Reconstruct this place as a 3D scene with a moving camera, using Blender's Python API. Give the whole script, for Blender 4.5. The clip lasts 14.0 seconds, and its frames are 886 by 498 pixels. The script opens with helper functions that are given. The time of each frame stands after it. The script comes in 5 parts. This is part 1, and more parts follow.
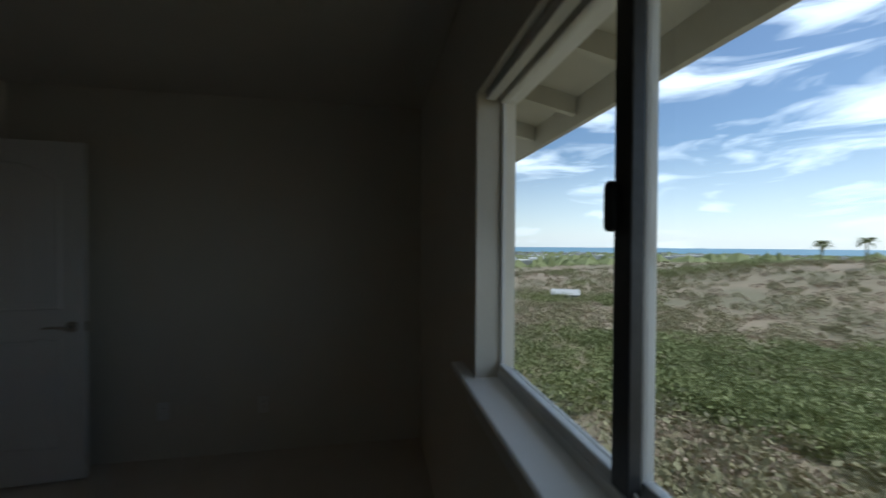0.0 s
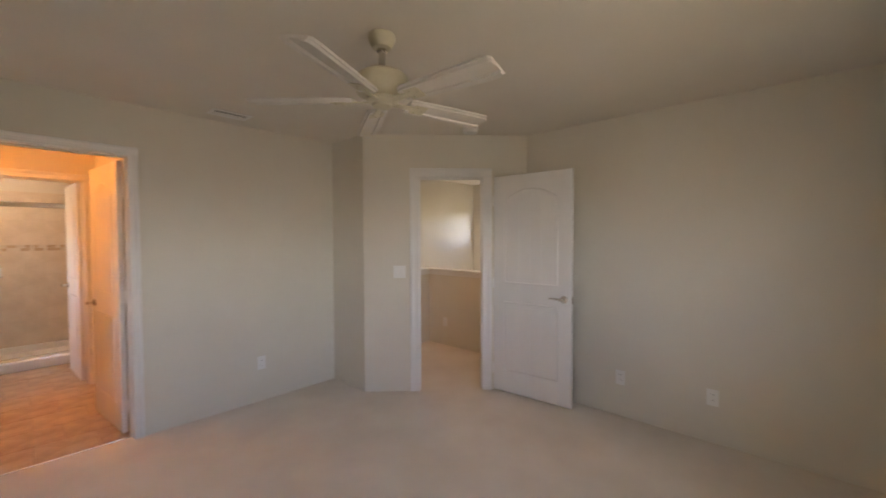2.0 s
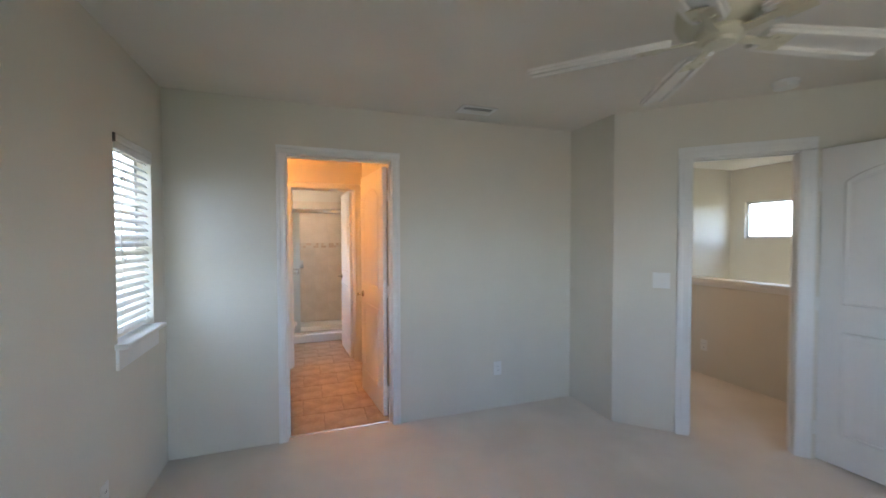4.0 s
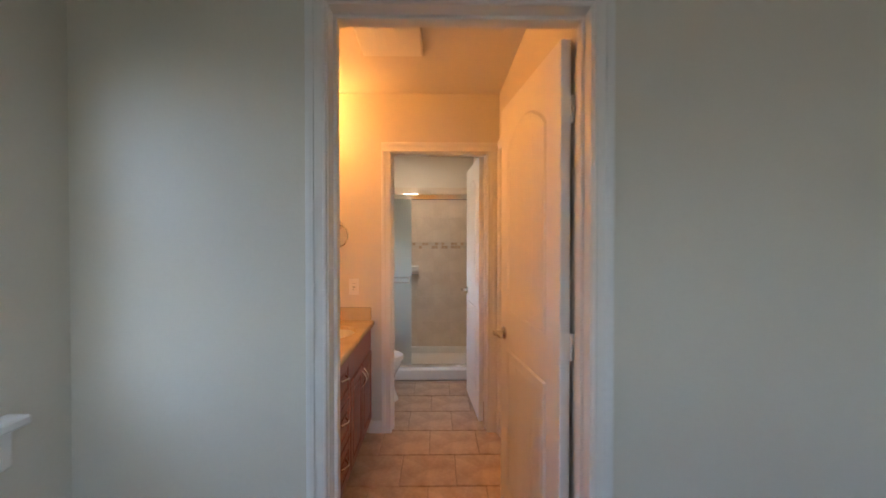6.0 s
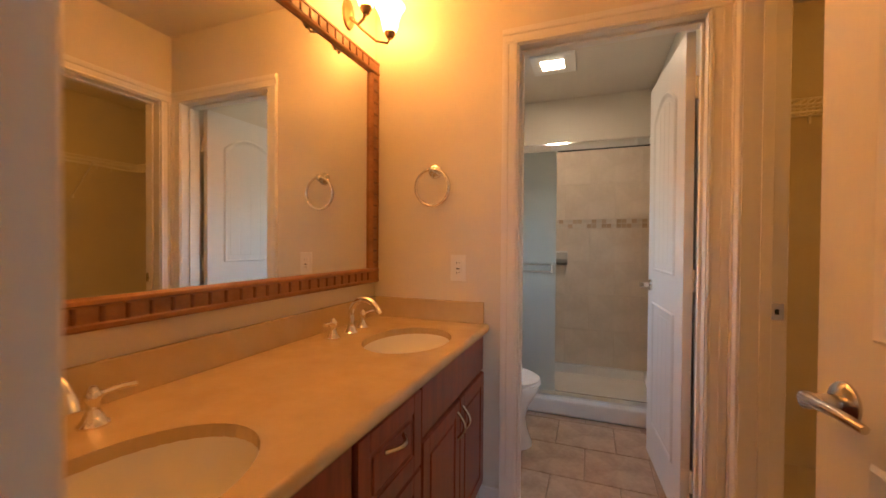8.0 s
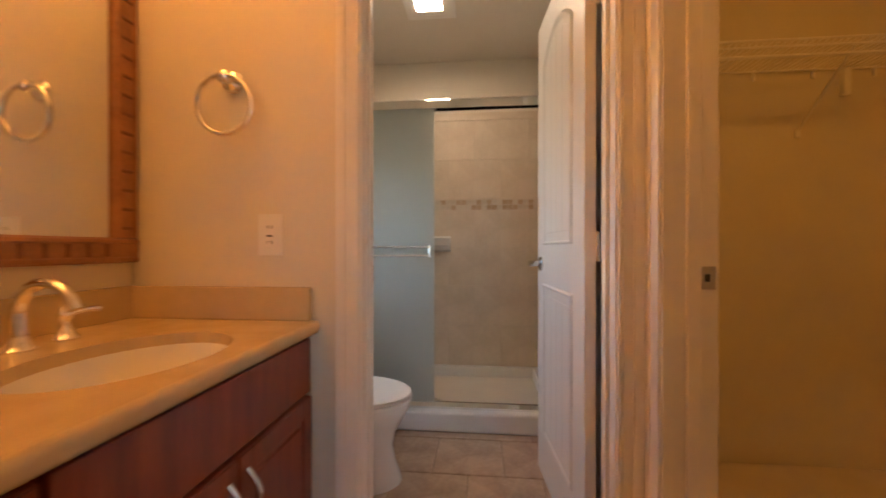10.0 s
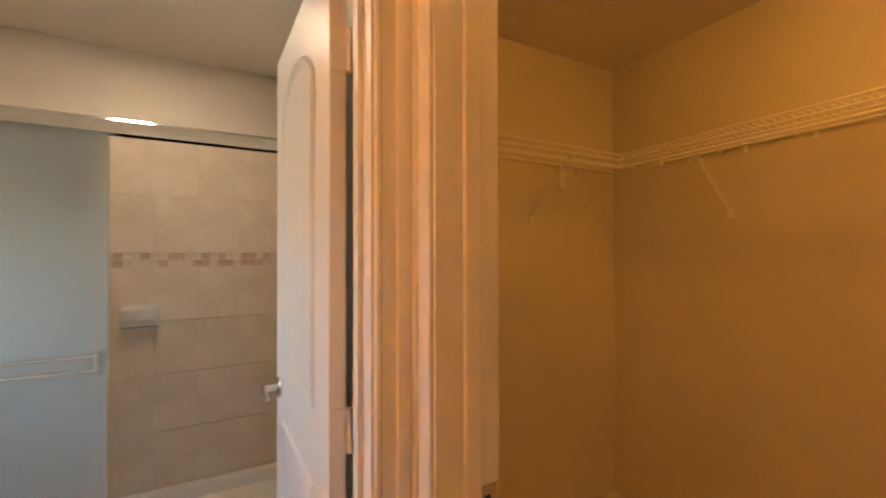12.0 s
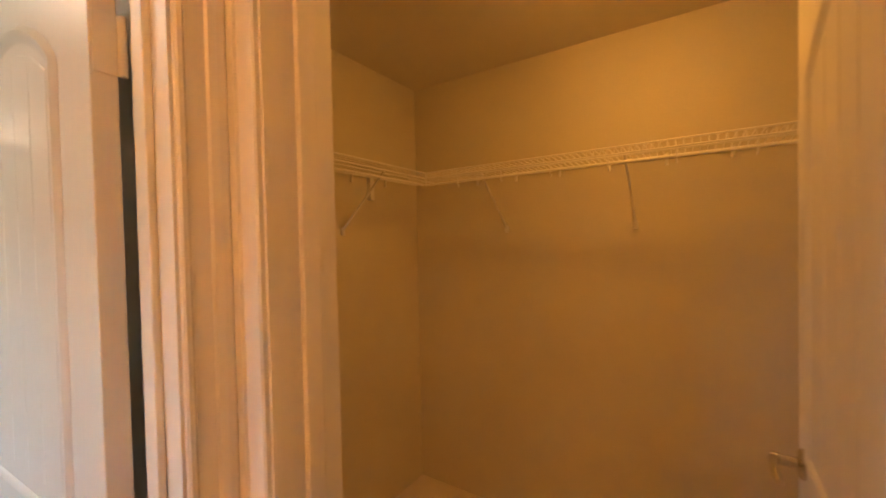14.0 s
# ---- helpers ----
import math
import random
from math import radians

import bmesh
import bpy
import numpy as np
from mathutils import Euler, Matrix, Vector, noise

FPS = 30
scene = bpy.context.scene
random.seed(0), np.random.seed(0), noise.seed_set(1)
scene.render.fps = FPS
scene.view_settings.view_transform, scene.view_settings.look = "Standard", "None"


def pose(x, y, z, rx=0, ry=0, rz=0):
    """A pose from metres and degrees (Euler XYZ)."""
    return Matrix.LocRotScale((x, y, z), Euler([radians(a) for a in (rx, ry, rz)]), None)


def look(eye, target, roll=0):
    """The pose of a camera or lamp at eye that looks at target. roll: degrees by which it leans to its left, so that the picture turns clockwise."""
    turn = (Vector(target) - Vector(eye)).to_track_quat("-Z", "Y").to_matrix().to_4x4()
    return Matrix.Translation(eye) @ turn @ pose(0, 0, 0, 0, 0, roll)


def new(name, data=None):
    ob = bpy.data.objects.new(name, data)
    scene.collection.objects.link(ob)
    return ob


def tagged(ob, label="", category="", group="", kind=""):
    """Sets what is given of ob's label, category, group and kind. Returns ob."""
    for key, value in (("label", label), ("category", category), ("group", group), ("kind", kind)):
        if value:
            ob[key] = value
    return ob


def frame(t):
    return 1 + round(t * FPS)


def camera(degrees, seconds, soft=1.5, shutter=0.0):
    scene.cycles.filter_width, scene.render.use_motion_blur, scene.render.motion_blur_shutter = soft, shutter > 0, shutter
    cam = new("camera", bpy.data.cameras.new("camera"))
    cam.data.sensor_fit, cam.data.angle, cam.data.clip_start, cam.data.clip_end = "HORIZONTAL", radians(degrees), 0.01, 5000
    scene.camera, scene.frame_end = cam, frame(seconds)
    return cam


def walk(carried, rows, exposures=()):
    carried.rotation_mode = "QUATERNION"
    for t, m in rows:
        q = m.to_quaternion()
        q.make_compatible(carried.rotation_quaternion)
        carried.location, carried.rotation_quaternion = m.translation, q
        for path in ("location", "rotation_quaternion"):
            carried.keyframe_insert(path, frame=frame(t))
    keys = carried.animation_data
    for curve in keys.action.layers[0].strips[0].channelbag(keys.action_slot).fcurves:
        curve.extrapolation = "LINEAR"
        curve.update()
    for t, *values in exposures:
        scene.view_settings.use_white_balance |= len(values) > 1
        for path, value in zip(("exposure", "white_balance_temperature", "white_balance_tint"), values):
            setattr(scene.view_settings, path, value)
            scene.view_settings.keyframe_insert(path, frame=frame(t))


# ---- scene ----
cam = camera(97.4, 14.0, soft=1.5, shutter=0.4)
PATH = [
    (0, (0.699, -3.88, 1.447), (2.668, -4.232, 1.42), 0.3),
    (0.5, (0.498, -3.731, 1.448), (2.493, -3.592, 1.402), 0.1),
    (1, (0.385, -3.655, 1.448), (2.282, -3.026, 1.401), -0.0),
    (1.5, (0.317, -3.61, 1.45), (2.015, -2.555, 1.399), -0.2),
    (2, (0.259, -3.566, 1.466), (1.734, -2.217, 1.409), -0.2),
    (2.5, (0.208, -3.547, 1.458), (1.463, -1.99, 1.409), -0.3),
    (3, (0.159, -3.487, 1.459), (1.176, -1.766, 1.413), -0.2),
    (3.5, (0.146, -3.301, 1.47), (0.976, -1.483, 1.412), -0.1),
    (5.8, (0.37, -1.324, 1.380), (0.462, 0.673, 1.361), 0.0),
    (6, (0.355, -1.132, 1.370), (0.384, 0.867, 1.347), -0.0),
    (6.5, (0.359, -0.727, 1.352), (0.16, 1.263, 1.33), 0.2),
    (7, (0.360, -0.382, 1.310), (-0.244, 1.525, 1.290), 0.35),
    (7.2, (0.336, -0.292, 1.287), (-0.382, 1.574, 1.26), 0.4),
    (9.5, (0.312, 0.458, 1.029), (-0.195, 2.393, 1.015), 0.1),
    (10, (0.36, 0.616, 1.027), (0.165, 2.606, 1.023), 0.0),
    (10.5, (0.394, 0.775, 1.079), (0.518, 2.771, 1.083), -0.0),
    (11, (0.438, 0.917, 1.165), (0.862, 2.872, 1.175), -0.1),
    (11.5, (0.496, 1.003, 1.274), (1.118, 2.904, 1.304), -0.1),
    (12, (0.514, 1.036, 1.395), (1.439, 2.809, 1.412), -0.1),
    (12.5, (0.509, 1.045, 1.457), (1.84, 2.537, 1.481), -0.6),
    (13, (0.487, 1.06, 1.468), (2.122, 2.212, 1.512), -0.9),
    (13.5, (0.469, 1.002, 1.542), (2.179, 2.037, 1.508), -0.8),
    (14, (0.477, 1.103, 1.509), (2.148, 2.202, 1.466), -1.2),
]
EXPOSURES = [(0, -0.15, 5700, 4), (0.5, 0.15, 6300, 9), (1.0, 1.55, 8000, 25), (1.5, 3.05, 8700, 33), (2.0, 3.55, 7000, 21), (2.5, 3.68, 6150, 14), (3.0, 3.68, 5750, 9), (3.5, 3.66, 5550, 9), (5.8, 3.25, 5700, 9), (6.5, 3.05, 5600, 9), (7.2, 2.95, 5700, 9), (9.5, 2.9, 6200, 11), (12.0, 3.15, 6000, 9), (14.0, 3.2, 5850, 7)]
walk(cam, [(t, look(eye, target, roll)) for t, eye, target, roll in PATH], EXPOSURES)

# ---------------------------------------------------------------- world and light
SUN_EL, SUN_ROT = 58, 179
world = bpy.data.worlds.new("world")
scene.world = world
world.use_nodes = True
wt = world.node_tree
wt.nodes.clear()
w_out = wt.nodes.new("ShaderNodeOutputWorld")
w_bg = wt.nodes.new("ShaderNodeBackground")
w_sky = wt.nodes.new("ShaderNodeTexSky")
w_sky.sky_type = "NISHITA"
w_sky.sun_disc = False
w_sky.sun_elevation, w_sky.sun_rotation = radians(SUN_EL), radians(SUN_ROT)
w_sky.air_density, w_sky.dust_density, w_sky.ozone_density = 1.0, 0.6, 1.5
w_tc = wt.nodes.new("ShaderNodeTexCoord")
w_map = wt.nodes.new("ShaderNodeMapping")
w_map.inputs["Scale"].default_value = (1.6, 2.4, 9.0)
w_map.inputs["Rotation"].default_value = (0.16, 0.0, 0.5)
w_noise = wt.nodes.new("ShaderNodeTexNoise")
w_noise.inputs["Scale"].default_value = 2.1
w_noise.inputs["Detail"].default_value = 7
w_noise.inputs["Roughness"].default_value = 0.55
w_noise.inputs["Distortion"].default_value = 0.5
w_ramp = wt.nodes.new("ShaderNodeValToRGB")
w_ramp.color_ramp.elements[0].position, w_ramp.color_ramp.elements[1].position = 0.47, 0.72
w_sep = wt.nodes.new("ShaderNodeSeparateXYZ")
w_haze = wt.nodes.new("ShaderNodeMapRange")
w_haze.inputs["From Min"].default_value, w_haze.inputs["From Max"].default_value = 0.0, 0.22
w_haze.inputs["To Min"].default_value, w_haze.inputs["To Max"].default_value = 0.5, 0.0
w_max = wt.nodes.new("ShaderNodeMath")
w_max.operation = "MAXIMUM"
w_mix = wt.nodes.new("ShaderNodeMix")
w_mix.data_type = "RGBA"
w_mix.inputs["B"].default_value = (13.0, 13.6, 14.2, 1)
wt.links.new(w_tc.outputs["Generated"], w_map.inputs["Vector"])
wt.links.new(w_map.outputs["Vector"], w_noise.inputs["Vector"])
wt.links.new(w_noise.outputs["Fac"], w_ramp.inputs["Fac"])
wt.links.new(w_tc.outputs["Generated"], w_sep.inputs["Vector"])
wt.links.new(w_sep.outputs["Z"], w_haze.inputs["Value"])
wt.links.new(w_ramp.outputs["Color"], w_max.inputs[0])
wt.links.new(w_haze.outputs["Result"], w_max.inputs[1])
wt.links.new(w_max.outputs["Value"], w_mix.inputs["Factor"])
wt.links.new(w_sky.outputs["Color"], w_mix.inputs["A"])
wt.links.new(w_mix.outputs["Result"], w_bg.inputs["Color"])
wt.links.new(w_bg.outputs["Background"], w_out.inputs["Surface"])
w_bg.inputs["Strength"].default_value = 0.12

sun = new("sun", bpy.data.lights.new("sun", "SUN"))
sun.data.energy, sun.data.angle, sun.data.color = 3.2, radians(0.53), (1, 0.96, 0.9)
_a = radians(SUN_ROT)
_dir = Vector((math.sin(_a) * math.cos(radians(SUN_EL)), math.cos(_a) * math.cos(radians(SUN_EL)), math.sin(radians(SUN_EL))))
sun.matrix_world = look(_dir * 30, (0, 0, 0))

sky_lamp = new("sky_light", bpy.data.lights.new("sky_light", "AREA"))     # the sky's light in the large window's opening
sky_lamp.data.shape, sky_lamp.data.size, sky_lamp.data.size_y = "RECTANGLE", 1.25, 0.75
sky_lamp.data.energy, sky_lamp.data.color = 0.45, (0.86, 0.94, 1.0)
sky_lamp.matrix_world = look((1.29, -4.27, 1.50), (1.29, -3.45, 0.75))

SCONCE, CLOSET_LAMP, FAN_LIGHT, HALL_FILL = 4.1, 4.5, 15.0, 3.4      # glow of the lamp glasses; the hall one is an added lamp

# ---------------------------------------------------------------- materials
def nodes_of(m):
    m.use_nodes = True
    return m.node_tree.nodes, m.node_tree.links, m.node_tree.nodes["Principled BSDF"]


def surface(name, c1, c2, rough=0.6, scale=6.0, fine=120.0, bump=0.1, depth=0.002, metal=0.0, coat=0.0, stretch=(1, 1, 1), rand=0.0, spec=0.5):
    """Two-scale colour variation and fine relief in object space."""
    m = bpy.data.materials.new(name)
    n, l, b = nodes_of(m)
    tc = n.new("ShaderNodeTexCoord")
    mp = n.new("ShaderNodeMapping")
    mp.inputs["Scale"].default_value = stretch
    l.new(tc.outputs["Object"], mp.inputs["Vector"])
    big = n.new("ShaderNodeTexNoise")
    big.inputs["Scale"].default_value, big.inputs["Detail"].default_value = scale, 5
    small = n.new("ShaderNodeTexNoise")
    small.inputs["Scale"].default_value, small.inputs["Detail"].default_value = fine, 3
    for t in (big, small):
        l.new(mp.outputs["Vector"], t.inputs["Vector"])
    add = n.new("ShaderNodeMath")
    add.operation = "MULTIPLY_ADD"
    add.inputs[1].default_value = 0.35
    l.new(small.outputs["Fac"], add.inputs[0])
    l.new(big.outputs["Fac"], add.inputs[2])
    ramp = n.new("ShaderNodeValToRGB")
    ramp.color_ramp.elements[0].position, ramp.color_ramp.elements[1].position = 0.45, 0.9
    ramp.color_ramp.elements[0].color, ramp.color_ramp.elements[1].color = (*c1, 1), (*c2, 1)
    src = add.outputs["Value"]
    if rand:
        oi = n.new("ShaderNodeObjectInfo")
        ad2 = n.new("ShaderNodeMath")
        ad2.operation = "MULTIPLY_ADD"
        ad2.inputs[1].default_value = rand
        l.new(oi.outputs["Random"], ad2.inputs[0])
        l.new(src, ad2.inputs[2])
        src = ad2.outputs["Value"]
    l.new(src, ramp.inputs["Fac"])
    l.new(ramp.outputs["Color"], b.inputs["Base Color"])
    rr = n.new("ShaderNodeMapRange")
    rr.inputs["To Min"].default_value, rr.inputs["To Max"].default_value = max(0.02, rough - 0.07), min(1, rough + 0.07)
    l.new(big.outputs["Fac"], rr.inputs["Value"])
    l.new(rr.outputs["Result"], b.inputs["Roughness"])
    bp = n.new("ShaderNodeBump")
    bp.inputs["Strength"].default_value, bp.inputs["Distance"].default_value = bump, depth
    l.new(small.outputs["Fac"], bp.inputs["Height"])
    l.new(bp.outputs["Normal"], b.inputs["Normal"])
    b.inputs["Metallic"].default_value = metal
    b.inputs["Coat Weight"].default_value = coat
    b.inputs["Specular IOR Level"].default_value = spec
    return m


def glow(name, color, strength):
    m = bpy.data.materials.new(name)
    n, l, b = nodes_of(m)
    b.inputs["Base Color"].default_value = (0.9, 0.88, 0.82, 1)
    b.inputs["Emission Color"].default_value = (*color, 1)
    b.inputs["Emission Strength"].default_value = strength
    return m


M_WALL = surface("wall_paint", (0.70, 0.655, 0.56), (0.74, 0.70, 0.605), 0.55, 2.0, 90, 0.25, 0.002)
M_CEIL = surface("ceiling_paint", (0.73, 0.685, 0.60), (0.77, 0.725, 0.64), 0.8, 2.0, 90, 0.3, 0.002)
M_TRIM = surface("white_trim_paint", (0.78, 0.77, 0.74), (0.83, 0.82, 0.79), 0.42, 3.0, 60, 0.0, 0.001)
M_DOOR = surface("white_door_paint", (0.77, 0.76, 0.73), (0.82, 0.81, 0.78), 0.4, 3.0, 140, 0.12, 0.001, stretch=(1, 1, 0.12))
M_CARPET = surface("beige_carpet", (0.74, 0.66, 0.57), (0.84, 0.77, 0.68), 0.97, 2.2, 260, 0.9, 0.006, spec=0.1)
M_FLOORTILE = surface("floor_tile", (0.30, 0.20, 0.13), (0.54, 0.40, 0.29), 0.42, 7.0, 45, 0.15, 0.002, rand=0.12)
M_GROUT = surface("grout", (0.34, 0.25, 0.18), (0.42, 0.32, 0.24), 0.9, 20, 200, 0.4, 0.002)
M_SHTILE = surface("shower_tile", (0.63, 0.54, 0.42), (0.75, 0.66, 0.54), 0.32, 5.0, 30, 0.08, 0.001, rand=0.04)
M_SHGROUT = surface("shower_grout", (0.64, 0.56, 0.45), (0.72, 0.64, 0.53), 0.9, 20, 200, 0.3, 0.001)
M_MOS_A = surface("mosaic_tan", (0.42, 0.28, 0.16), (0.56, 0.42, 0.28), 0.35, 12, 60, 0.1, 0.001, rand=0.3)
M_MOS_B = surface("mosaic_cream", (0.55, 0.48, 0.38), (0.68, 0.61, 0.50), 0.35, 12, 60, 0.1, 0.001, rand=0.3)
M_WOOD = surface("cherry_wood", (0.15, 0.024, 0.008), (0.28, 0.060, 0.022), 0.33, 4.0, 35, 0.08, 0.001, coat=0.3, stretch=(6, 6, 0.7))
M_FRAME = surface("mirror_frame_wood", (0.24, 0.10, 0.035), (0.40, 0.19, 0.075), 0.4, 9.0, 60, 0.25, 0.002, coat=0.2)
# darker frame wood on the ribs stands in for shade in carved grooves
M_RIB = surface("mirror_frame_groove_shade", (0.17, 0.065, 0.024), (0.27, 0.115, 0.045), 0.45, 9.0, 60, 0.2, 0.001)
M_COUNTER = surface("cream_solid_counter", (0.57, 0.44, 0.25), (0.63, 0.50, 0.30), 0.22, 14, 240, 0.02, 0.0005)
M_PORC = surface("white_porcelain", (0.80, 0.79, 0.76), (0.84, 0.83, 0.80), 0.09, 3, 20, 0.0, 0.0005, coat=0.5)
M_ACRYL = surface("white_acrylic", (0.78, 0.77, 0.73), (0.83, 0.82, 0.78), 0.3, 5, 60, 0.03, 0.0005)
M_CHROME = surface("chrome", (0.80, 0.80, 0.80), (0.88, 0.88, 0.88), 0.09, 5, 50, 0.0, 0.0005, metal=1.0)
M_NICKEL = surface("satin_nickel", (0.60, 0.57, 0.52), (0.68, 0.65, 0.60), 0.24, 5, 50, 0.0, 0.0005, metal=1.0)
M_BRONZE = surface("aged_brass", (0.25, 0.16, 0.08), (0.38, 0.26, 0.14), 0.35, 9, 60, 0.1, 0.0005, metal=1.0)
M_PLASTIC = surface("white_plastic", (0.80, 0.79, 0.75), (0.84, 0.83, 0.79), 0.35, 5, 60, 0.02, 0.0005)
# near-black parts; also painted in for the shade inside slots and holes
M_DARK = surface("dark_slot", (0.02, 0.02, 0.02), (0.035, 0.035, 0.035), 0.6, 5, 60, 0.02, 0.0005)
M_FAN = surface("fan_cream_paint", (0.58, 0.54, 0.39), (0.65, 0.61, 0.46), 0.4, 5, 70, 0.05, 0.0005)
M_BLADE = surface("fan_blade_white", (0.67, 0.64, 0.58), (0.73, 0.70, 0.64), 0.5, 6, 60, 0.05, 0.0005)
M_VINYL = surface("dark_window_alu", (0.05, 0.05, 0.05), (0.09, 0.09, 0.09), 0.45, 6, 70, 0.05, 0.0005, metal=0.3)
M_ALU = surface("pale_window_vinyl", (0.66, 0.65, 0.62), (0.72, 0.71, 0.68), 0.4, 6, 70, 0.05, 0.0005)
M_WIRE = surface("white_wire_coating", (0.84, 0.83, 0.80), (0.88, 0.87, 0.84), 0.4, 6, 70, 0.05, 0.0005)
M_EAVE = surface("eave_paint", (0.36, 0.34, 0.27), (0.45, 0.43, 0.35), 0.7, 3, 50, 0.3, 0.002)
M_STUCCO = surface("stucco", (0.5, 0.46, 0.38), (0.6, 0.55, 0.46), 0.9, 4, 80, 0.6, 0.004)
M_BLIND = surface("white_blind", (0.78, 0.77, 0.73), (0.83, 0.82, 0.78), 0.45, 5, 60, 0.05, 0.0005)
M_SCONCE = glow("sconce_glass", (1.0, 0.38, 0.075), SCONCE)
M_CLOSETLAMP = glow("closet_lamp_glass", (1.0, 0.39, 0.05), CLOSET_LAMP)
M_HALLFILL = glow("hall_fill_glass", (1.0, 0.62, 0.36), HALL_FILL)
M_FANLIGHT = glow("fan_light_lens", (1.0, 0.70, 0.45), FAN_LIGHT)

M_MIRROR = bpy.data.materials.new("mirror_glass")
_n, _l, _b = nodes_of(M_MIRROR)
_b.inputs["Base Color"].default_value = (0.80, 0.81, 0.79, 1)
_b.inputs["Metallic"].default_value, _b.inputs["Roughness"].default_value = 1.0, 0.015

M_GLASS = bpy.data.materials.new("window_glass")
_n, _l, _b = nodes_of(M_GLASS)
_mx = _n.new("ShaderNodeMixShader")
_tr = _n.new("ShaderNodeBsdfTransparent")
_gl = _n.new("ShaderNodeBsdfGlossy")
_fr = _n.new("ShaderNodeFresnel")
_gl.inputs["Roughness"].default_value = 0.01
_tr.inputs["Color"].default_value = (0.95, 0.96, 0.96, 1)
_fr.inputs["IOR"].default_value = 1.4
_l.new(_fr.outputs["Fac"], _mx.inputs["Fac"])
_l.new(_tr.outputs["BSDF"], _mx.inputs[1])
_l.new(_gl.outputs["BSDF"], _mx.inputs[2])
_l.new(_mx.outputs["Shader"], _n["Material Output"].inputs["Surface"])

M_FROST = bpy.data.materials.new("frosted_glass")
_n, _l, _b = nodes_of(M_FROST)
_b.inputs["Base Color"].default_value = (0.66, 0.69, 0.64, 1)
_b.inputs["Transmission Weight"].default_value, _b.inputs["Roughness"].default_value, _b.inputs["IOR"].default_value = 0.55, 0.45, 1.3
_t = _n.new("ShaderNodeTexNoise")
_t.inputs["Scale"].default_value = 300
_bp = _n.new("ShaderNodeBump")
_bp.inputs["Strength"].default_value, _bp.inputs["Distance"].default_value = 0.25, 0.001
_l.new(_t.outputs["Fac"], _bp.inputs["Height"])
_l.new(_bp.outputs["Normal"], _b.inputs["Normal"])


# ---------------------------------------------------------------- mesh helpers
Z = Vector((0, 0, 1))


def finish(name, bm, material, parent=None, label="", smooth=False):
    me = bpy.data.meshes.new(name)
    bmesh.ops.recalc_face_normals(bm, faces=bm.faces)
    if smooth:
        for f in bm.faces:
            f.smooth = True
    bm.to_mesh(me)
    bm.free()
    me.materials.append(material)
    if smooth:
        me.set_sharp_from_angle(angle=radians(40))
    ob = new(name, me)
    if parent is not None:
        ob.parent = parent
        ob.matrix_parent_inverse = parent.matrix_basis.inverted()
    if label:
        ob["label"] = label
    return ob


def part(name, bm, material, parent, label="", smooth=False):
    return finish(name, bm, material, parent, label, smooth)


def thing(name, m, label, category, group=""):
    ob = new(name)
    ob.empty_display_size = 0.05
    ob.matrix_basis = m
    return tagged(ob, label, category, group)


def structure(ob, label, category):
    return tagged(ob, label, category, kind="structure")


def box(bm, lo, hi, bevel=0.0, m=None, seg=2):
    r = bmesh.ops.create_cube(bm, size=1.0)
    c = [(a + b) / 2 for a, b in zip(lo, hi)]
    s = [abs(b - a) for a, b in zip(lo, hi)]
    mat = Matrix.Translation(c) @ Matrix.Diagonal((*s, 1))
    vs = r["verts"]
    bmesh.ops.transform(bm, matrix=mat, verts=vs)
    if bevel:
        es = list({e for v in vs for e in v.link_edges})
        out = bmesh.ops.bevel(bm, geom=es, offset=bevel, segments=seg, affect="EDGES", profile=0.5)
        vs = list({v for f in out["faces"] for v in f.verts} | {v for v in vs if v.is_valid})
        vs = [v for v in vs if v.is_valid]
        seen = set(vs)
        stack = list(vs)
        while stack:
            for e in stack.pop().link_edges:
                for v in e.verts:
                    if v not in seen:
                        seen.add(v)
                        stack.append(v)
        vs = list(seen)
    if m is not None:
        bmesh.ops.transform(bm, matrix=m, verts=vs)
    return vs


def extrude(bm, prof, origin, u, v, w, length):
    """A closed profile of (u, v) points swept along w."""
    o, u, v, w = Vector(origin), Vector(u), Vector(v), Vector(w)
    a = [bm.verts.new(o + u * p[0] + v * p[1]) for p in prof]
    b = [bm.verts.new(o + u * p[0] + v * p[1] + w * length) for p in prof]
    n = len(prof)
    for i in range(n):
        bm.faces.new((a[i], a[(i + 1) % n], b[(i + 1) % n], b[i]))
    bm.faces.new(a)
    bm.faces.new(b)


def lathe(bm, prof, n=24, m=None, sx=1.0, sy=1.0):
    """A profile of (radius, height) turned round z."""
    rings = []
    for r, h in prof:
        if r < 1e-6:
            rings.append([bm.verts.new((0, 0, h))])
        else:
            rings.append([bm.verts.new((r * sx * math.cos(2 * math.pi * i / n), r * sy * math.sin(2 * math.pi * i / n), h)) for i in range(n)])
    for a, b in zip(rings, rings[1:]):
        for i in range(n):
            q = [a[i % len(a)], a[(i + 1) % len(a)], b[(i + 1) % len(b)], b[i % len(b)]]
            q = [x for k, x in enumerate(q) if x not in q[:k]]
            if len(q) > 2:
                bm.faces.new(q)
    if m is not None:
        bmesh.ops.transform(bm, matrix=m, verts=[v for r in rings for v in r])


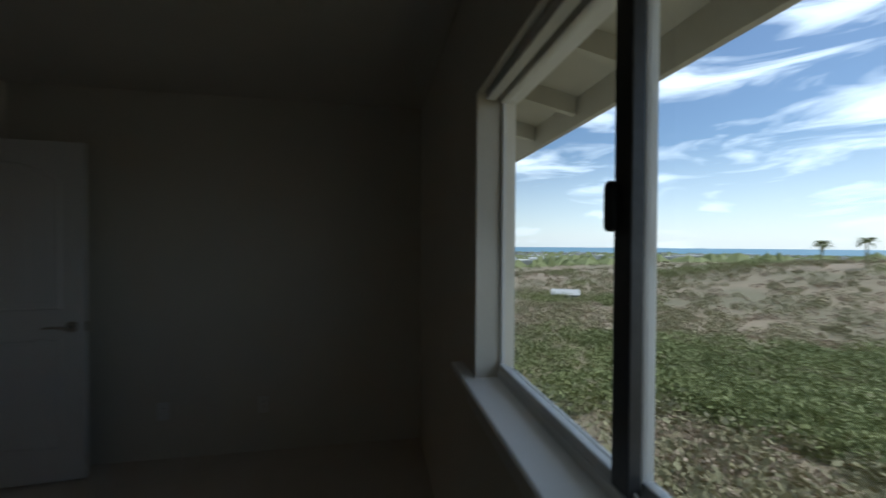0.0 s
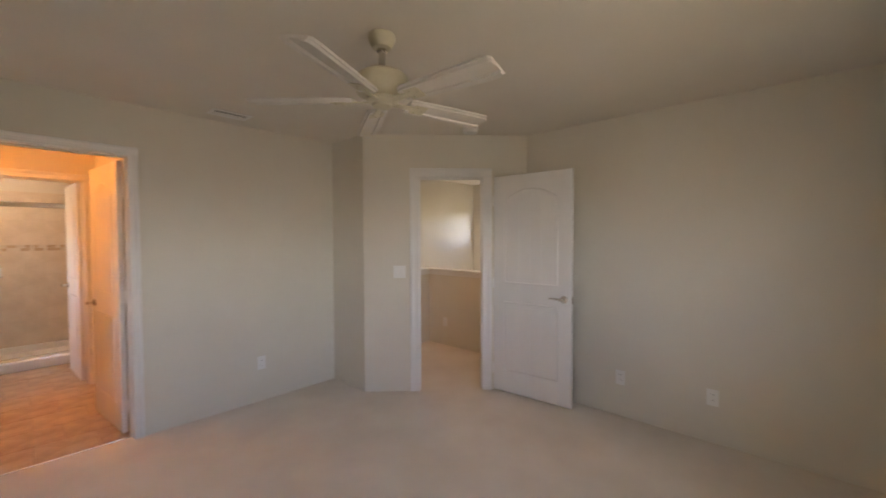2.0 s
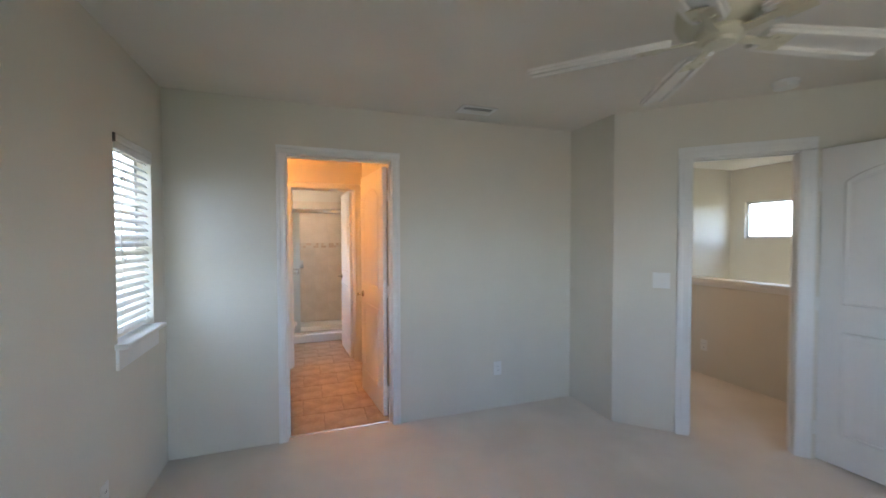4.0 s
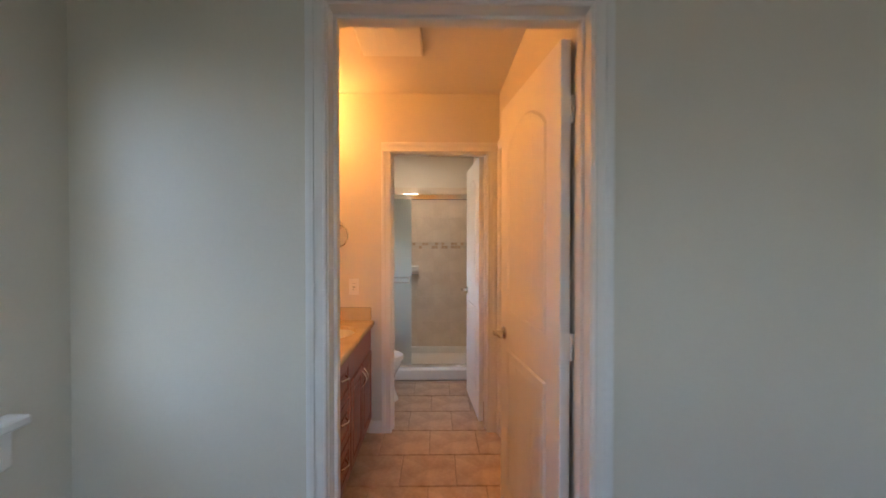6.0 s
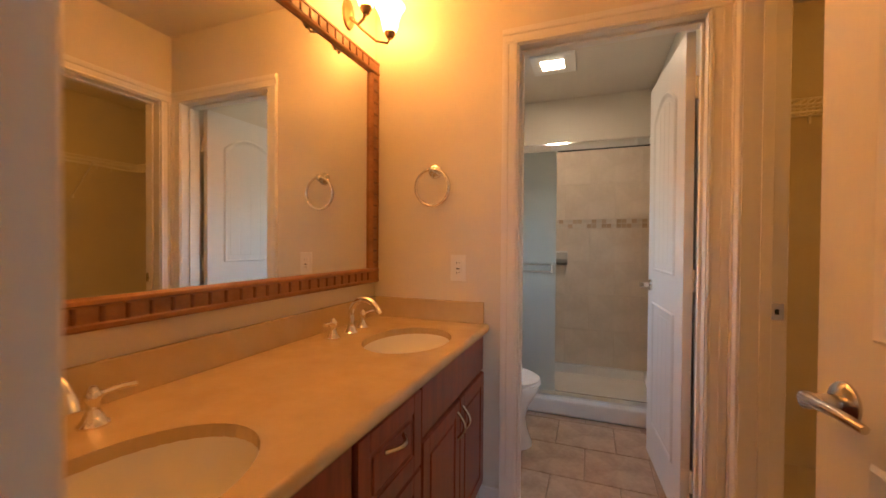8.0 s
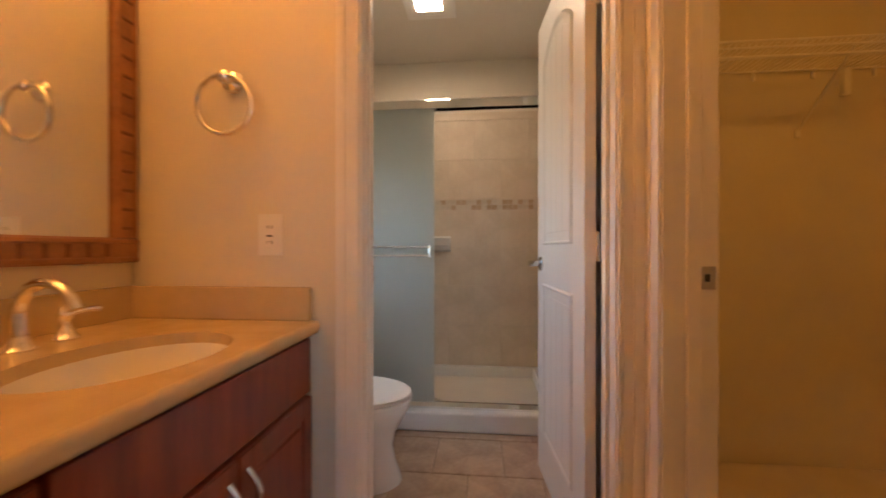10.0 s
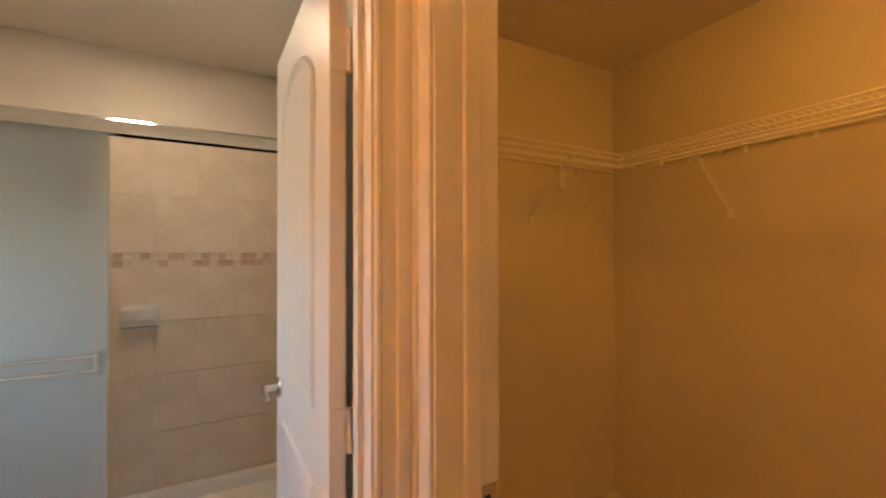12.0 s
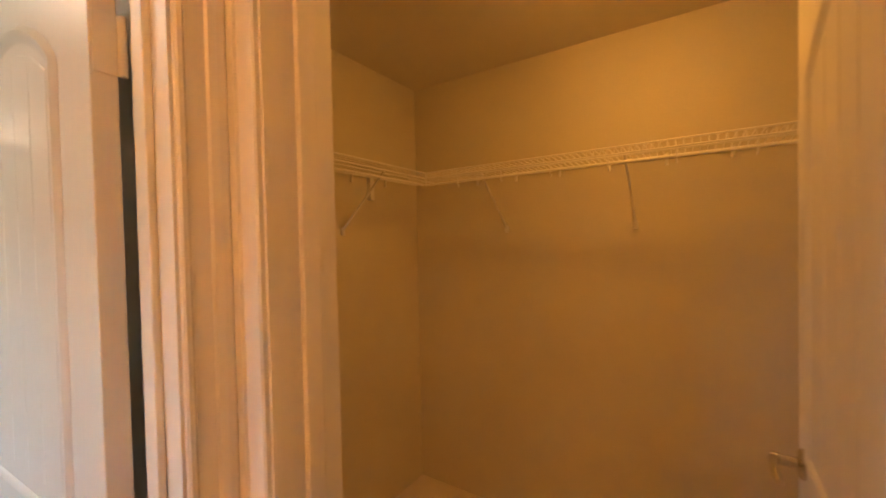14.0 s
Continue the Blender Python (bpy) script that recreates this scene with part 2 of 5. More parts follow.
def tube(bm, pts, radius, n=8, closed=False):
    """A round bar along points; radius may be a list."""
    pts = [Vector(p) for p in pts]
    k = len(pts)
    rs = radius if isinstance(radius, (list, tuple)) else [radius] * k
    rings, ref = [], None
    for i, p in enumerate(pts):
        a = pts[(i - 1) % k] if closed or i else p
        b = pts[(i + 1) % k] if closed or i < k - 1 else p
        d = (b - a).normalized()
        if ref is None:
            ref = d.orthogonal().normalized()
        ref = (ref - d * ref.dot(d)).normalized()
        s = d.cross(ref)
        rings.append([bm.verts.new(p + (ref * math.cos(2 * math.pi * j / n) + s * math.sin(2 * math.pi * j / n)) * rs[i]) for j in range(n)])
    for i in range(k if closed else k - 1):
        a, b = rings[i], rings[(i + 1) % k]
        for j in range(n):
            bm.faces.new((a[j], a[(j + 1) % n], b[(j + 1) % n], b[j]))
    if not closed:
        bm.faces.new(rings[0])
        bm.faces.new(rings[-1])


def arc(c, r, a0, a1, u, v, n=12):
    c, u, v = Vector(c), Vector(u), Vector(v)
    return [c + u * (r * math.cos(radians(a0 + (a1 - a0) * i / n))) + v * (r * math.sin(radians(a0 + (a1 - a0) * i / n))) for i in range(n + 1)]


def wall(name, p0, p1, thick, z0, z1, openings=(), material=None, label="cream painted plaster wall"):
    """Room face from p0 to p1, body to the left of that way; openings (s0, s1, z0, z1)."""
    d = Vector((p1[0] - p0[0], p1[1] - p0[1], 0))
    L = d.length
    d.normalize()
    nrm = Vector((-d.y, d.x, 0))
    bm = bmesh.new()

    def seg(s0, s1, a, b):
        if s1 - s0 > 1e-4 and b - a > 1e-4:
            q = Matrix(((d.x, nrm.x, 0, p0[0]), (d.y, nrm.y, 0, p0[1]), (0, 0, 1, 0), (0, 0, 0, 1)))
            box(bm, (s0, 0, a), (s1, thick, b), m=q)
    s = 0.0
    for s0, s1, a, b in sorted(openings):
        seg(s, s0, z0, z1)
        seg(s0, s1, z0, a)
        seg(s0, s1, b, z1)
        s = s1
    seg(s, L, z0, z1)
    bmesh.ops.remove_doubles(bm, verts=bm.verts, dist=1e-5)
    return structure(finish(name, bm, material or M_WALL), label, "wall")


CASING = [(0, 0), (0, 0.009), (0.004, 0.012), (0.012, 0.0125), (0.016, 0.0100), (0.048, 0.0125), (0.052, 0.0165), (0.066, 0.0185), (0.081, 0.0185), (0.085, 0.015), (0.085, 0)]


def doorway(idx, p0, p1, depth, top, label, both=True, cw=0.085, stop=0.051):
    """Jamb lining, stops and casings round an opening whose room face runs from p0 to p1 (body to the left)."""
    a, b = Vector((*p0, 0)), Vector((*p1, 0))
    d = (b - a).normalized()
    nrm = Vector((-d.y, d.x, 0))
    prof = [(u_ * cw / 0.085, v_) for u_, v_ in CASING]
    root = new("door_frame_%d" % idx)
    structure(root, label, "door frame")
    bm = bmesh.new()
    w = (b - a).length
    q = Matrix(((d.x, nrm.x, 0, a.x), (d.y, nrm.y, 0, a.y), (0, 0, 1, 0), (0, 0, 0, 1)))
    box(bm, (-0.018, -0.002, 0), (0, depth + 0.002, top), m=q)
    box(bm, (w, -0.002, 0), (w + 0.018, depth + 0.002, top), m=q)
    box(bm, (-0.018, -0.002, top), (w + 0.018, depth + 0.002, top + 0.018), m=q)
    part("jamb", bm, M_TRIM, root)
    for lo, hi in (((0, stop, 0), (0.011, stop + 0.032, top - 0.011)), ((w - 0.011, stop, 0), (w, stop + 0.032, top - 0.011)), ((0, stop, top - 0.011), (w, stop + 0.032, top))):
        bm = bmesh.new()
        box(bm, lo, hi, 0.002, m=q)
        part("door_stop", bm, M_TRIM, root)
    for side in ((0, 1) if both else (0,)):
        off = a if side == 0 else a + nrm * depth
        out = -nrm if side == 0 else nrm
        for k in range(3):
            bm = bmesh.new()
            rev = 0.005
            if k == 0:
                extrude(bm, prof, off - d * rev, -d, out, Z, top + rev)
            elif k == 1:
                extrude(bm, prof, off + d * (w + rev), d, out, Z, top + rev)
            else:
                extrude(bm, prof, off - d * (rev + cw) + Z * (top + rev), Z, out, d, w + 2 * (rev + cw))
            part("casing", bm, M_TRIM, root)
    return root


def ring_strip(bm, path, y, out, width=0.034, height=0.008):
    """A moulding round a closed path of (x, z), standing out of the leaf's face at y."""
    n = len(path)
    cx = sum(p[0] for p in path) / n
    cz = sum(p[1] for p in path) / n
    rows = []
    for f, h in ((0.0, 0.0), (0.3, 1.0), (0.55, 0.75), (0.8, -0.2), (1.0, 0.0)):
        row = []
        for i, (x, z) in enumerate(path):
            p, q = path[i - 1], path[(i + 1) % n]
            t = Vector((q[0] - p[0], q[1] - p[1])).normalized()
            nn = Vector((-t.y, t.x))
            if nn.x * (cx - x) + nn.y * (cz - z) < 0:
                nn = -nn
            row.append(bm.verts.new((x + nn.x * width * f, y + out * (height * h if h > 0 else h * 0.001) + out * 0.0004, z + nn.y * width * f)))
        rows.append(row)
    for a, b in zip(rows, rows[1:]):
        for i in range(n):
            bm.faces.new((a[i], a[(i + 1) % n], b[(i + 1) % n], b[i]))


def door_leaf(name, pin, free, width, label, height=2.03, lift=0.012, face=1, grip=0.925):
    """A moulded two-panel arch-top leaf; pin to free end in plan; body to the left of that way if face > 0."""
    a = Vector((*pin, 0))
    d = (Vector((*free, 0)) - a).normalized()
    root = thing(name, Matrix.Translation((pin[0], pin[1], lift)) @ Matrix.Rotation(math.atan2(d.y, d.x), 4, "Z"), label, "door")
    t = 0.035
    y0, y1 = (0, t) if face > 0 else (-t, 0)

    def local(bm):
        bmesh.ops.transform(bm, matrix=root.matrix_basis, verts=bm.verts)
        return bm
    bm = bmesh.new()
    box(bm, (0, y0, 0), (width, y1, height), 0.002)
    part("slab", local(bm), M_DOOR, root)
    x0, x1 = 0.115, width - 0.115
    for y, o in ((y0, -1), (y1, 1)):
        bm = bmesh.new()
        low = [(x0, 0.20), (x1, 0.20), (x1, 0.86), (x0, 0.86)]
        ring_strip(bm, low, y, o)
        rise, zt = 0.10, 1.80
        arch = [(x1 + (x0 - x1) * k / 16, zt + rise * math.sin(math.pi * k / 16) ** 0.8) for k in range(17)]
        ring_strip(bm, [(x0, 1.03), (x1, 1.03)] + arch, y, o)
        part("panel_moulding", local(bm), M_DOOR, root, smooth=True)
        n_pl = 4
        pw = (x1 - x0 - 0.09) / n_pl
        for k in range(n_pl):
            a0, a1 = x0 + 0.045 + pw * k, x0 + 0.045 + pw * (k + 1)
            for zb, arched in ((0.245, False), (1.075, True)):
                bm = bmesh.new()
                pts = [(a0 + 0.0015, zb), (a1 - 0.0015, zb)]
                for j in range(5):
                    px = a1 - 0.0015 + (a0 - a1 + 0.003) * j / 4
                    f = math.sin(math.pi * (px - x0) / (x1 - x0))
                    pts.append((px, zt - 0.05 + rise * f ** 0.8 if arched else 0.815))
                lo_v = [bm.verts.new((px, y - o * 0.001, pz)) for px, pz in pts]
                mx, mz = sum(p[0] for p in pts) / len(pts), sum(p[1] for p in pts) / len(pts)
                hi_v = [bm.verts.new((px + (0.004 if px < mx else -0.004), y + o * 0.0011, pz + (0.004 if pz < mz else -0.004))) for px, pz in pts]
                for j in range(len(pts)):
                    i2 = (j + 1) % len(pts)
                    bm.faces.new((lo_v[j], lo_v[i2], hi_v[i2], hi_v[j]))
                bm.faces.new(hi_v)
                part("plank", local(bm), M_DOOR, root)
    for y, o in ((y0, -1), (y1, 1)):
        bm = bmesh.new()
        m = Matrix.Translation((width - 0.065, y, grip)) @ Matrix.Rotation(-o * math.pi / 2, 4, "X")
        lathe(bm, [(0, 0), (0.032, 0), (0.032, 0.004), (0.027, 0.009), (0.012, 0.012), (0.011, 0.042), (0.014, 0.046), (0.013, 0.056), (0, 0.058)], 20, m)
        x = width - 0.065
        pts = [(x - s, y + o * (0.050 + 0.006 * math.sin(s * 25)), grip + 0.008 * math.sin(s * 22)) for s in (0, 0.02, 0.045, 0.07, 0.095, 0.115)]
        tube(bm, pts, [0.011, 0.010, 0.0085, 0.0078, 0.0075, 0.006], 10)
        part("lever_handle", local(bm), M_NICKEL, root, "satin nickel lever handle", True)
    for z in (0.20, 1.02, 1.80):
        bm = bmesh.new()
        yk = y0 - 0.004 if face > 0 else y1 + 0.004
        tube(bm, [(-0.006, yk, z - 0.045), (-0.006, yk, z + 0.045)], 0.006, 10)
        box(bm, (-0.0022, y0 + 0.001, z - 0.045), (0.0, y1 - 0.004, z + 0.045))
        part("hinge", local(bm), M_PLASTIC, root, "white painted butt hinge")
    bm = bmesh.new()
    box(bm, (width, (y0 + y1) / 2 - 0.012, grip - 0.03), (width + 0.0015, (y0 + y1) / 2 + 0.012, grip + 0.03))
    part("latch_plate", local(bm), M_NICKEL, root)
    return root


def wall_plate(name, pos, normal, label, category, w=0.072, h=0.118, kind="outlet"):
    n = Vector(normal).normalized()
    u = Z.cross(n)
    m = Matrix(((u.x, n.x, 0, pos[0]), (u.y, n.y, 0, pos[1]), (0, 0, 1, pos[2]), (0, 0, 0, 1)))
    root = thing(name, m, label, category)

    def add(nm, lo, hi, mat, bev=0.0):
        bm = bmesh.new()
        box(bm, lo, hi, bev, m=m)
        part(nm, bm, mat, root)
    add("plate", (-w / 2, 0, -h / 2), (w / 2, 0.006, h / 2), M_PLASTIC, 0.002)
    if kind == "outlet":
        for z in (-0.02, 0.02):
            add("socket", (-0.016, 0.005, z - 0.013), (0.016, 0.008, z + 0.013), M_PLASTIC, 0.002)
            for x in (-0.006, 0.006):
                add("slot", (x - 0.001, 0.0078, z - 0.004), (x + 0.001, 0.0084, z + 0.006), M_DARK)
    elif kind == "gfci":
        add("face", (-0.017, 0.005, -0.034), (0.017, 0.009, 0.034), M_PLASTIC, 0.001)
        for z in (-0.022, 0.022):
            for x in (-0.006, 0.006):
                add("slot", (x - 0.001, 0.0088, z - 0.004), (x + 0.001, 0.0095, z + 0.005), M_DARK)
        add("button", (-0.008, 0.0088, -0.006), (0.008, 0.0105, -0.001), M_DARK)
        add("button", (-0.008, 0.0088, 0.002), (0.008, 0.0105, 0.007), M_PLASTIC)
    else:
        k = max(1, round(w / 0.06))
        for i in range(k):
            x = (i - (k - 1) / 2) * 0.046
            add("rocker", (x - 0.016, 0.005, -0.033), (x + 0.016, 0.010, 0.033), M_PLASTIC, 0.002)
    return root


# ---------------------------------------------------------------- the plan
XL, XR, YS = -0.70, 3.567, -4.225            # bedroom
CEIL, BCEIL = 2.44, 2.46
AX, AY = 2.467, -0.533                       # end of the alcove wall
YB0, YB1 = 0.12, 1.695                       # vanity room
XV, XC = -0.69, 0.805                        # vanity wall, closet side wall
YT0, YT1, XT = 1.81, 3.60, 0.79              # toilet room and shower
CX0, CX1, CY1 = 0.925, 2.467, 2.605          # closet
R2 = math.sqrt(0.5)
DG = Vector((R2, -R2, 0))                    # along the slanting door wall


def diag(s, off=0.0):
    """A point s metres along the slanting wall, off metres behind its face."""
    return (AX + R2 * s + R2 * off, AY - R2 * s + R2 * off)


TOP = 2.035
wall("wall_north", (XL - 0.12, 0), (AX, 0), YB0, 0, CEIL + 0.1, [(0.041 - 0.018 - XL + 0.12, 0.803 + 0.018 - XL + 0.12, 0, TOP + 0.046)])
wall("wall_alcove", (AX, 0.0), (AX, AY), 0.12, 0, CEIL + 0.1)
wall("wall_slanting", diag(0), diag(1.5556), 0.12, 0, CEIL + 0.1, [(0.507, 1.143, 0, TOP + 0.018)])
wall("wall_east", (XR, AY - 1.10), (XR, YS), 0.12, 0, CEIL + 0.1)
WX0, WX1, WZ0, WZ1 = 0.60, 1.985, 0.985, 1.96
wall("wall_south", (XR + 0.12, YS), (XL - 0.12, YS), 0.15, -4.5, CEIL + 0.1, [(XR + 0.12 - WX1 - 0.03, XR + 0.12 - WX0, WZ0, WZ1)])
LY0, LY1, LZ0, LZ1 = -0.68, -0.20, 0.95, 1.985
wall("wall_west", (XL, YS), (XL, 0), 0.12, 0, CEIL + 0.1, [(LY0 - YS, LY1 - YS, LZ0, LZ1)])
# the opening here belongs to the added, unseen window
wall("wall_vanity", (XV, YB0), (XV, YT1), 0.12, 0, BCEIL + 0.1, [(1.95 - YB0, 2.70 - YB0, 0.95, 1.60)])
wall("wall_toilet_door", (XV, YB1), (XC, YB1), YT0 - YB1, 0, BCEIL + 0.1, [(0.022 - 0.018 - XV, 0.716 + 0.018 - XV, 0, TOP + 0.018)])
wall("wall_closet_door", (XC, YT0), (XC, YB0), CX0 - XC, 0, BCEIL + 0.1, [(YT0 - 1.618 - 0.018, YT0 - 0.885 + 0.018, 0, TOP + 0.018)])
wall("wall_shower_side", (XT, YT1 + 0.1), (XT, YT0), 0.10, 0, BCEIL + 0.1)
wall("wall_shower_back", (XV - 0.12, YT1), (XT, YT1), 0.1, 0, BCEIL + 0.1)
wall("wall_closet_north", (XT + 0.1, CY1), (CX1, CY1), 0.1, 0, BCEIL + 0.1)
wall("wall_closet_east", (CX1, CY1 + 0.1), (CX1, 0.0), 0.12, 0, BCEIL + 0.1)

# hall and stairwell beyond the slanting door
HX1, HY1 = 6.6, 1.38
wall("wall_stair_north", (AX + 0.12, HY1), (HX1, HY1), 0.12, -2.7, CEIL + 0.1)
wall("wall_stair_east", (HX1, HY1 + 0.12), (HX1, -3.2), 0.12, -2.7, CEIL + 0.1, [(0.12 + 0.22, 0.12 + 1.0, 1.46, 2.02)])
wall("wall_stair_south", (HX1 + 0.12, -3.2), (XR + 0.12, -3.2), 0.12, -2.7, CEIL + 0.1)
PX = 4.20
bm = bmesh.new()
box(bm, (PX, -3.2, -0.3), (PX + 0.12, 0.30, 1.0))
box(bm, (PX - 1.2, 0.30, -0.3), (PX + 0.12, 0.42, 1.0))
structure(finish("wall_half_height", bm, M_WALL), "cream half-height wall round the stairwell", "half wall")
bm = bmesh.new()
box(bm, (PX - 0.025, -3.2, 1.0), (PX + 0.145, 0.445, 1.035), 0.006)
box(bm, (PX - 1.2, 0.275, 1.0), (PX - 0.025, 0.445, 1.035), 0.006)
box(bm, (PX - 0.014, -3.2, 0.955), (PX, 0.286, 1.0), 0.003)
box(bm, (PX - 1.2, 0.286, 0.955), (PX - 0.014, 0.30, 1.0), 0.003)
structure(finish("trim_half_wall_cap", bm, M_TRIM), "white painted cap on the half wall", "trim")

# floors
bm = bmesh.new()
box(bm, (XL - 0.1, YS - 0.1, -0.12), (XR + 0.1, 0.06, 0))
structure(finish("floor_bedroom", bm, M_CARPET), "beige cut-pile carpet", "floor")
bm = bmesh.new()
vs = [bm.verts.new((x, y, -0.0015)) for x, y in ((AX + 0.12, 0.41), (AX + 0.12, AY - 0.0), (AX + 0.1, AY - 0.1), (XR + 0.1, AY - 1.2), (XR + 0.1, -3.2), (PX, -3.2), (PX, 0.3), (AX + 0.2, 0.41))]
bm.faces.new(vs)
bmesh.ops.extrude_face_region(bm, geom=bm.faces[:])
bmesh.ops.translate(bm, vec=(0, 0, -0.1), verts=list(bm.verts)[len(vs):])
structure(finish("floor_hall", bm, M_CARPET), "beige hall carpet", "floor")
bm = bmesh.new()
box(bm, (AX, -3.2, -2.85), (HX1 + 0.1, HY1 + 0.1, -2.7))
structure(finish("floor_stairwell", bm, M_CARPET), "beige carpet at the foot of the stairwell", "floor")
bm = bmesh.new()
box(bm, (XV - 0.1, 0.06, -0.12), (XT + 0.1, YT1 + 0.1, -0.006))
floor_bath = structure(finish("floor_bathroom", bm, M_GROUT), "brown stone-look tile floor with pale grout", "floor")
bm = bmesh.new()
box(bm, (XC, 0.07, -0.12), (CX1 + 0.1, CY1 + 0.1, -0.002))
structure(finish("floor_closet", bm, M_CARPET), "beige carpet in the closet", "floor")
bm = bmesh.new()
box(bm, (0.043, 0.052, -0.004), (0.784, 0.068, 0.005), 0.002)
structure(finish("threshold_strip", bm, M_NICKEL), "metal strip between carpet and tile", "trim")

# ceilings
bm = bmesh.new()
box(bm, (XL - 0.12, YS - 0.15, CEIL), (XR + 0.12, 0.1, CEIL + 0.12))
structure(finish("ceiling_bedroom", bm, M_CEIL), "cream painted bedroom ceiling", "ceiling")
bm = bmesh.new()
box(bm, (XV - 0.12, 0.1, BCEIL), (CX1 + 0.1, YT1 + 0.1, BCEIL + 0.12))
structure(finish("ceiling_bathroom", bm, M_CEIL), "cream painted bathroom ceiling", "ceiling")
bm = bmesh.new()
box(bm, (AX + 0.1, -3.3, CEIL + 0.1), (HX1 + 0.12, HY1 + 0.12, CEIL + 0.2))
structure(finish("ceiling_hall", bm, M_CEIL), "cream painted hall ceiling", "ceiling")

# door frames and leaves
doorway(1, (0.041, 0), (0.803, 0), YB0, TOP + 0.028, "white moulded casing round the bathroom doorway", cw=0.058)
doorway(2, diag(0.525), diag(1.125), 0.12, TOP, "white moulded casing round the hall doorway", stop=0.037)
doorway(3, (0.022, YB1), (0.716, YB1), YT0 - YB1, TOP, "white moulded casing round the toilet room doorway", cw=0.066, stop=0.046)
doorway(4, (XC, 1.618), (XC, 0.885), CX0 - XC, TOP, "white moulded casing round the closet doorway", cw=0.070)
door_leaf("bathroom_door", (0.793, 0.144), (0.714, 0.83), 0.70, "white two-panel arch-top door open into the bathroom", face=1)
door_leaf("hall_door", (3.335, -1.412), (3.385, -2.17), 0.756, "white two-panel arch-top door open against the bedroom wall", face=1)
door_leaf("toilet_room_door", (0.708, 1.838), (0.662, 2.48), 0.645, "white two-panel arch-top door open into the toilet room", face=1, grip=0.945)
door_leaf("closet_door", (0.946, 0.898), (1.646, 0.880), 0.705, "white two-panel arch-top door open into the closet", face=1, grip=1.0)
for pos, n in (((0.906, 1.6172, 0.955), (0, -1, 0)), ((0.0225, 1.79, 0.945), (1, 0, 0))):
    m = pose(pos[0], pos[1], pos[2])
    root = thing("strike_plate", m, "satin nickel strike plate on the white door jamb", "strike plate")
    n = Vector(n)
    u = Z.cross(n)
    q = Matrix(((u.x, n.x, 0, pos[0]), (u.y, n.y, 0, pos[1]), (0, 0, 1, pos[2]), (0, 0, 0, 1)))
    bm = bmesh.new()
    box(bm, (-0.018, 0, -0.028), (0.018, 0.0018, 0.028), 0.0006, m=q)
    part("plate", bm, M_NICKEL, root)
    # raised near-black box in place of the hole's shade
    bm = bmesh.new()
    box(bm, (-0.007, 0.0016, -0.009), (0.005, 0.0021, 0.009), m=q)
    part("latch_hole", bm, M_DARK, root)

# baseboard in the vanity room
bm = bmesh.new()
box(bm, (-0.14, YB1 - 0.013, 0), (-0.052, YB1, 0.09), 0.003)
structure(finish("baseboard", bm, M_TRIM), "white painted baseboard beside the vanity", "baseboard")

# ---------------------------------------------------------------- large sliding window
win = new("window_1")
structure(win, "sliding window with a dark meeting stile and a view to the sea", "window")


def wpart(name, lo, hi, mat, bev=0.0, parent=None):
    bm = bmesh.new()
    box(bm, lo, hi, bev)
    return part(name, bm, mat, parent or win)


WY = YS - 0.15
wpart("window_frame", (WX1 - 0.014, WY + 0.05, WZ0), (WX1, WY + 0.064, WZ1), M_ALU, 0.002)
wpart("window_frame", (WX0, WY + 0.01, WZ0), (WX0 + 0.03, WY + 0.075, WZ1), M_ALU, 0.002)
wpart("window_frame", (WX0 + 0.03, WY + 0.01, WZ1 - 0.035), (WX1 - 0.014, WY + 0.075, WZ1), M_ALU, 0.002)
wpart("window_frame", (WX0 + 0.03, WY + 0.01, WZ0), (WX1 - 0.014, WY + 0.075, WZ0 + 0.03), M_ALU, 0.002)
wpart("window_return", (WX1, WY + 0.05, WZ0), (WX1 + 0.03, YS - 0.0005, WZ1), M_WALL)
wpart("track", (WX0 + 0.03, WY + 0.028, WZ0 + 0.03), (WX1 - 0.014, WY + 0.032, WZ0 + 0.042), M_ALU)
wpart("track", (WX0 + 0.03, WY + 0.058, WZ0 + 0.03), (WX1 - 0.014, WY + 0.062, WZ0 + 0.042), M_ALU)
MX = 1.31
wpart("meeting_stile", (MX - 0.026, WY + 0.046, WZ0 + 0.03), (MX + 0.022, WY + 0.072, WZ1 - 0.035), M_VINYL, 0.003)
wpart("meeting_stile", (MX - 0.020, WY + 0.016, WZ0 + 0.03), (MX + 0.026, WY + 0.042, WZ1 - 0.035), M_ALU, 0.003)
wpart("sash_rail", (MX + 0.022, WY + 0.048, WZ0 + 0.03), (WX1 - 0.014, WY + 0.070, WZ0 + 0.052), M_ALU, 0.002)
wpart("sash_rail", (WX0 + 0.03, WY + 0.018, WZ0 + 0.03), (MX - 0.020, WY + 0.040, WZ0 + 0.055), M_ALU, 0.002)
wpart("sash_rail", (WX0 + 0.03, WY + 0.018, WZ1 - 0.06), (MX - 0.020, WY + 0.040, WZ1 - 0.035), M_ALU, 0.002)
wpart("latch", (MX + 0.004, WY + 0.072, 1.47), (MX + 0.034, WY + 0.088, 1.56), M_DARK, 0.012)
def pane(parent, corners):
    bm = bmesh.new()
    bm.faces.new([bm.verts.new(c) for c in corners])
    me = bpy.data.meshes.new("pane")
    bm.to_mesh(me)
    bm.free()
    me.materials.append(M_GLASS)
    ob = new("pane", me)
    ob.parent = parent
    ob.visible_shadow = False


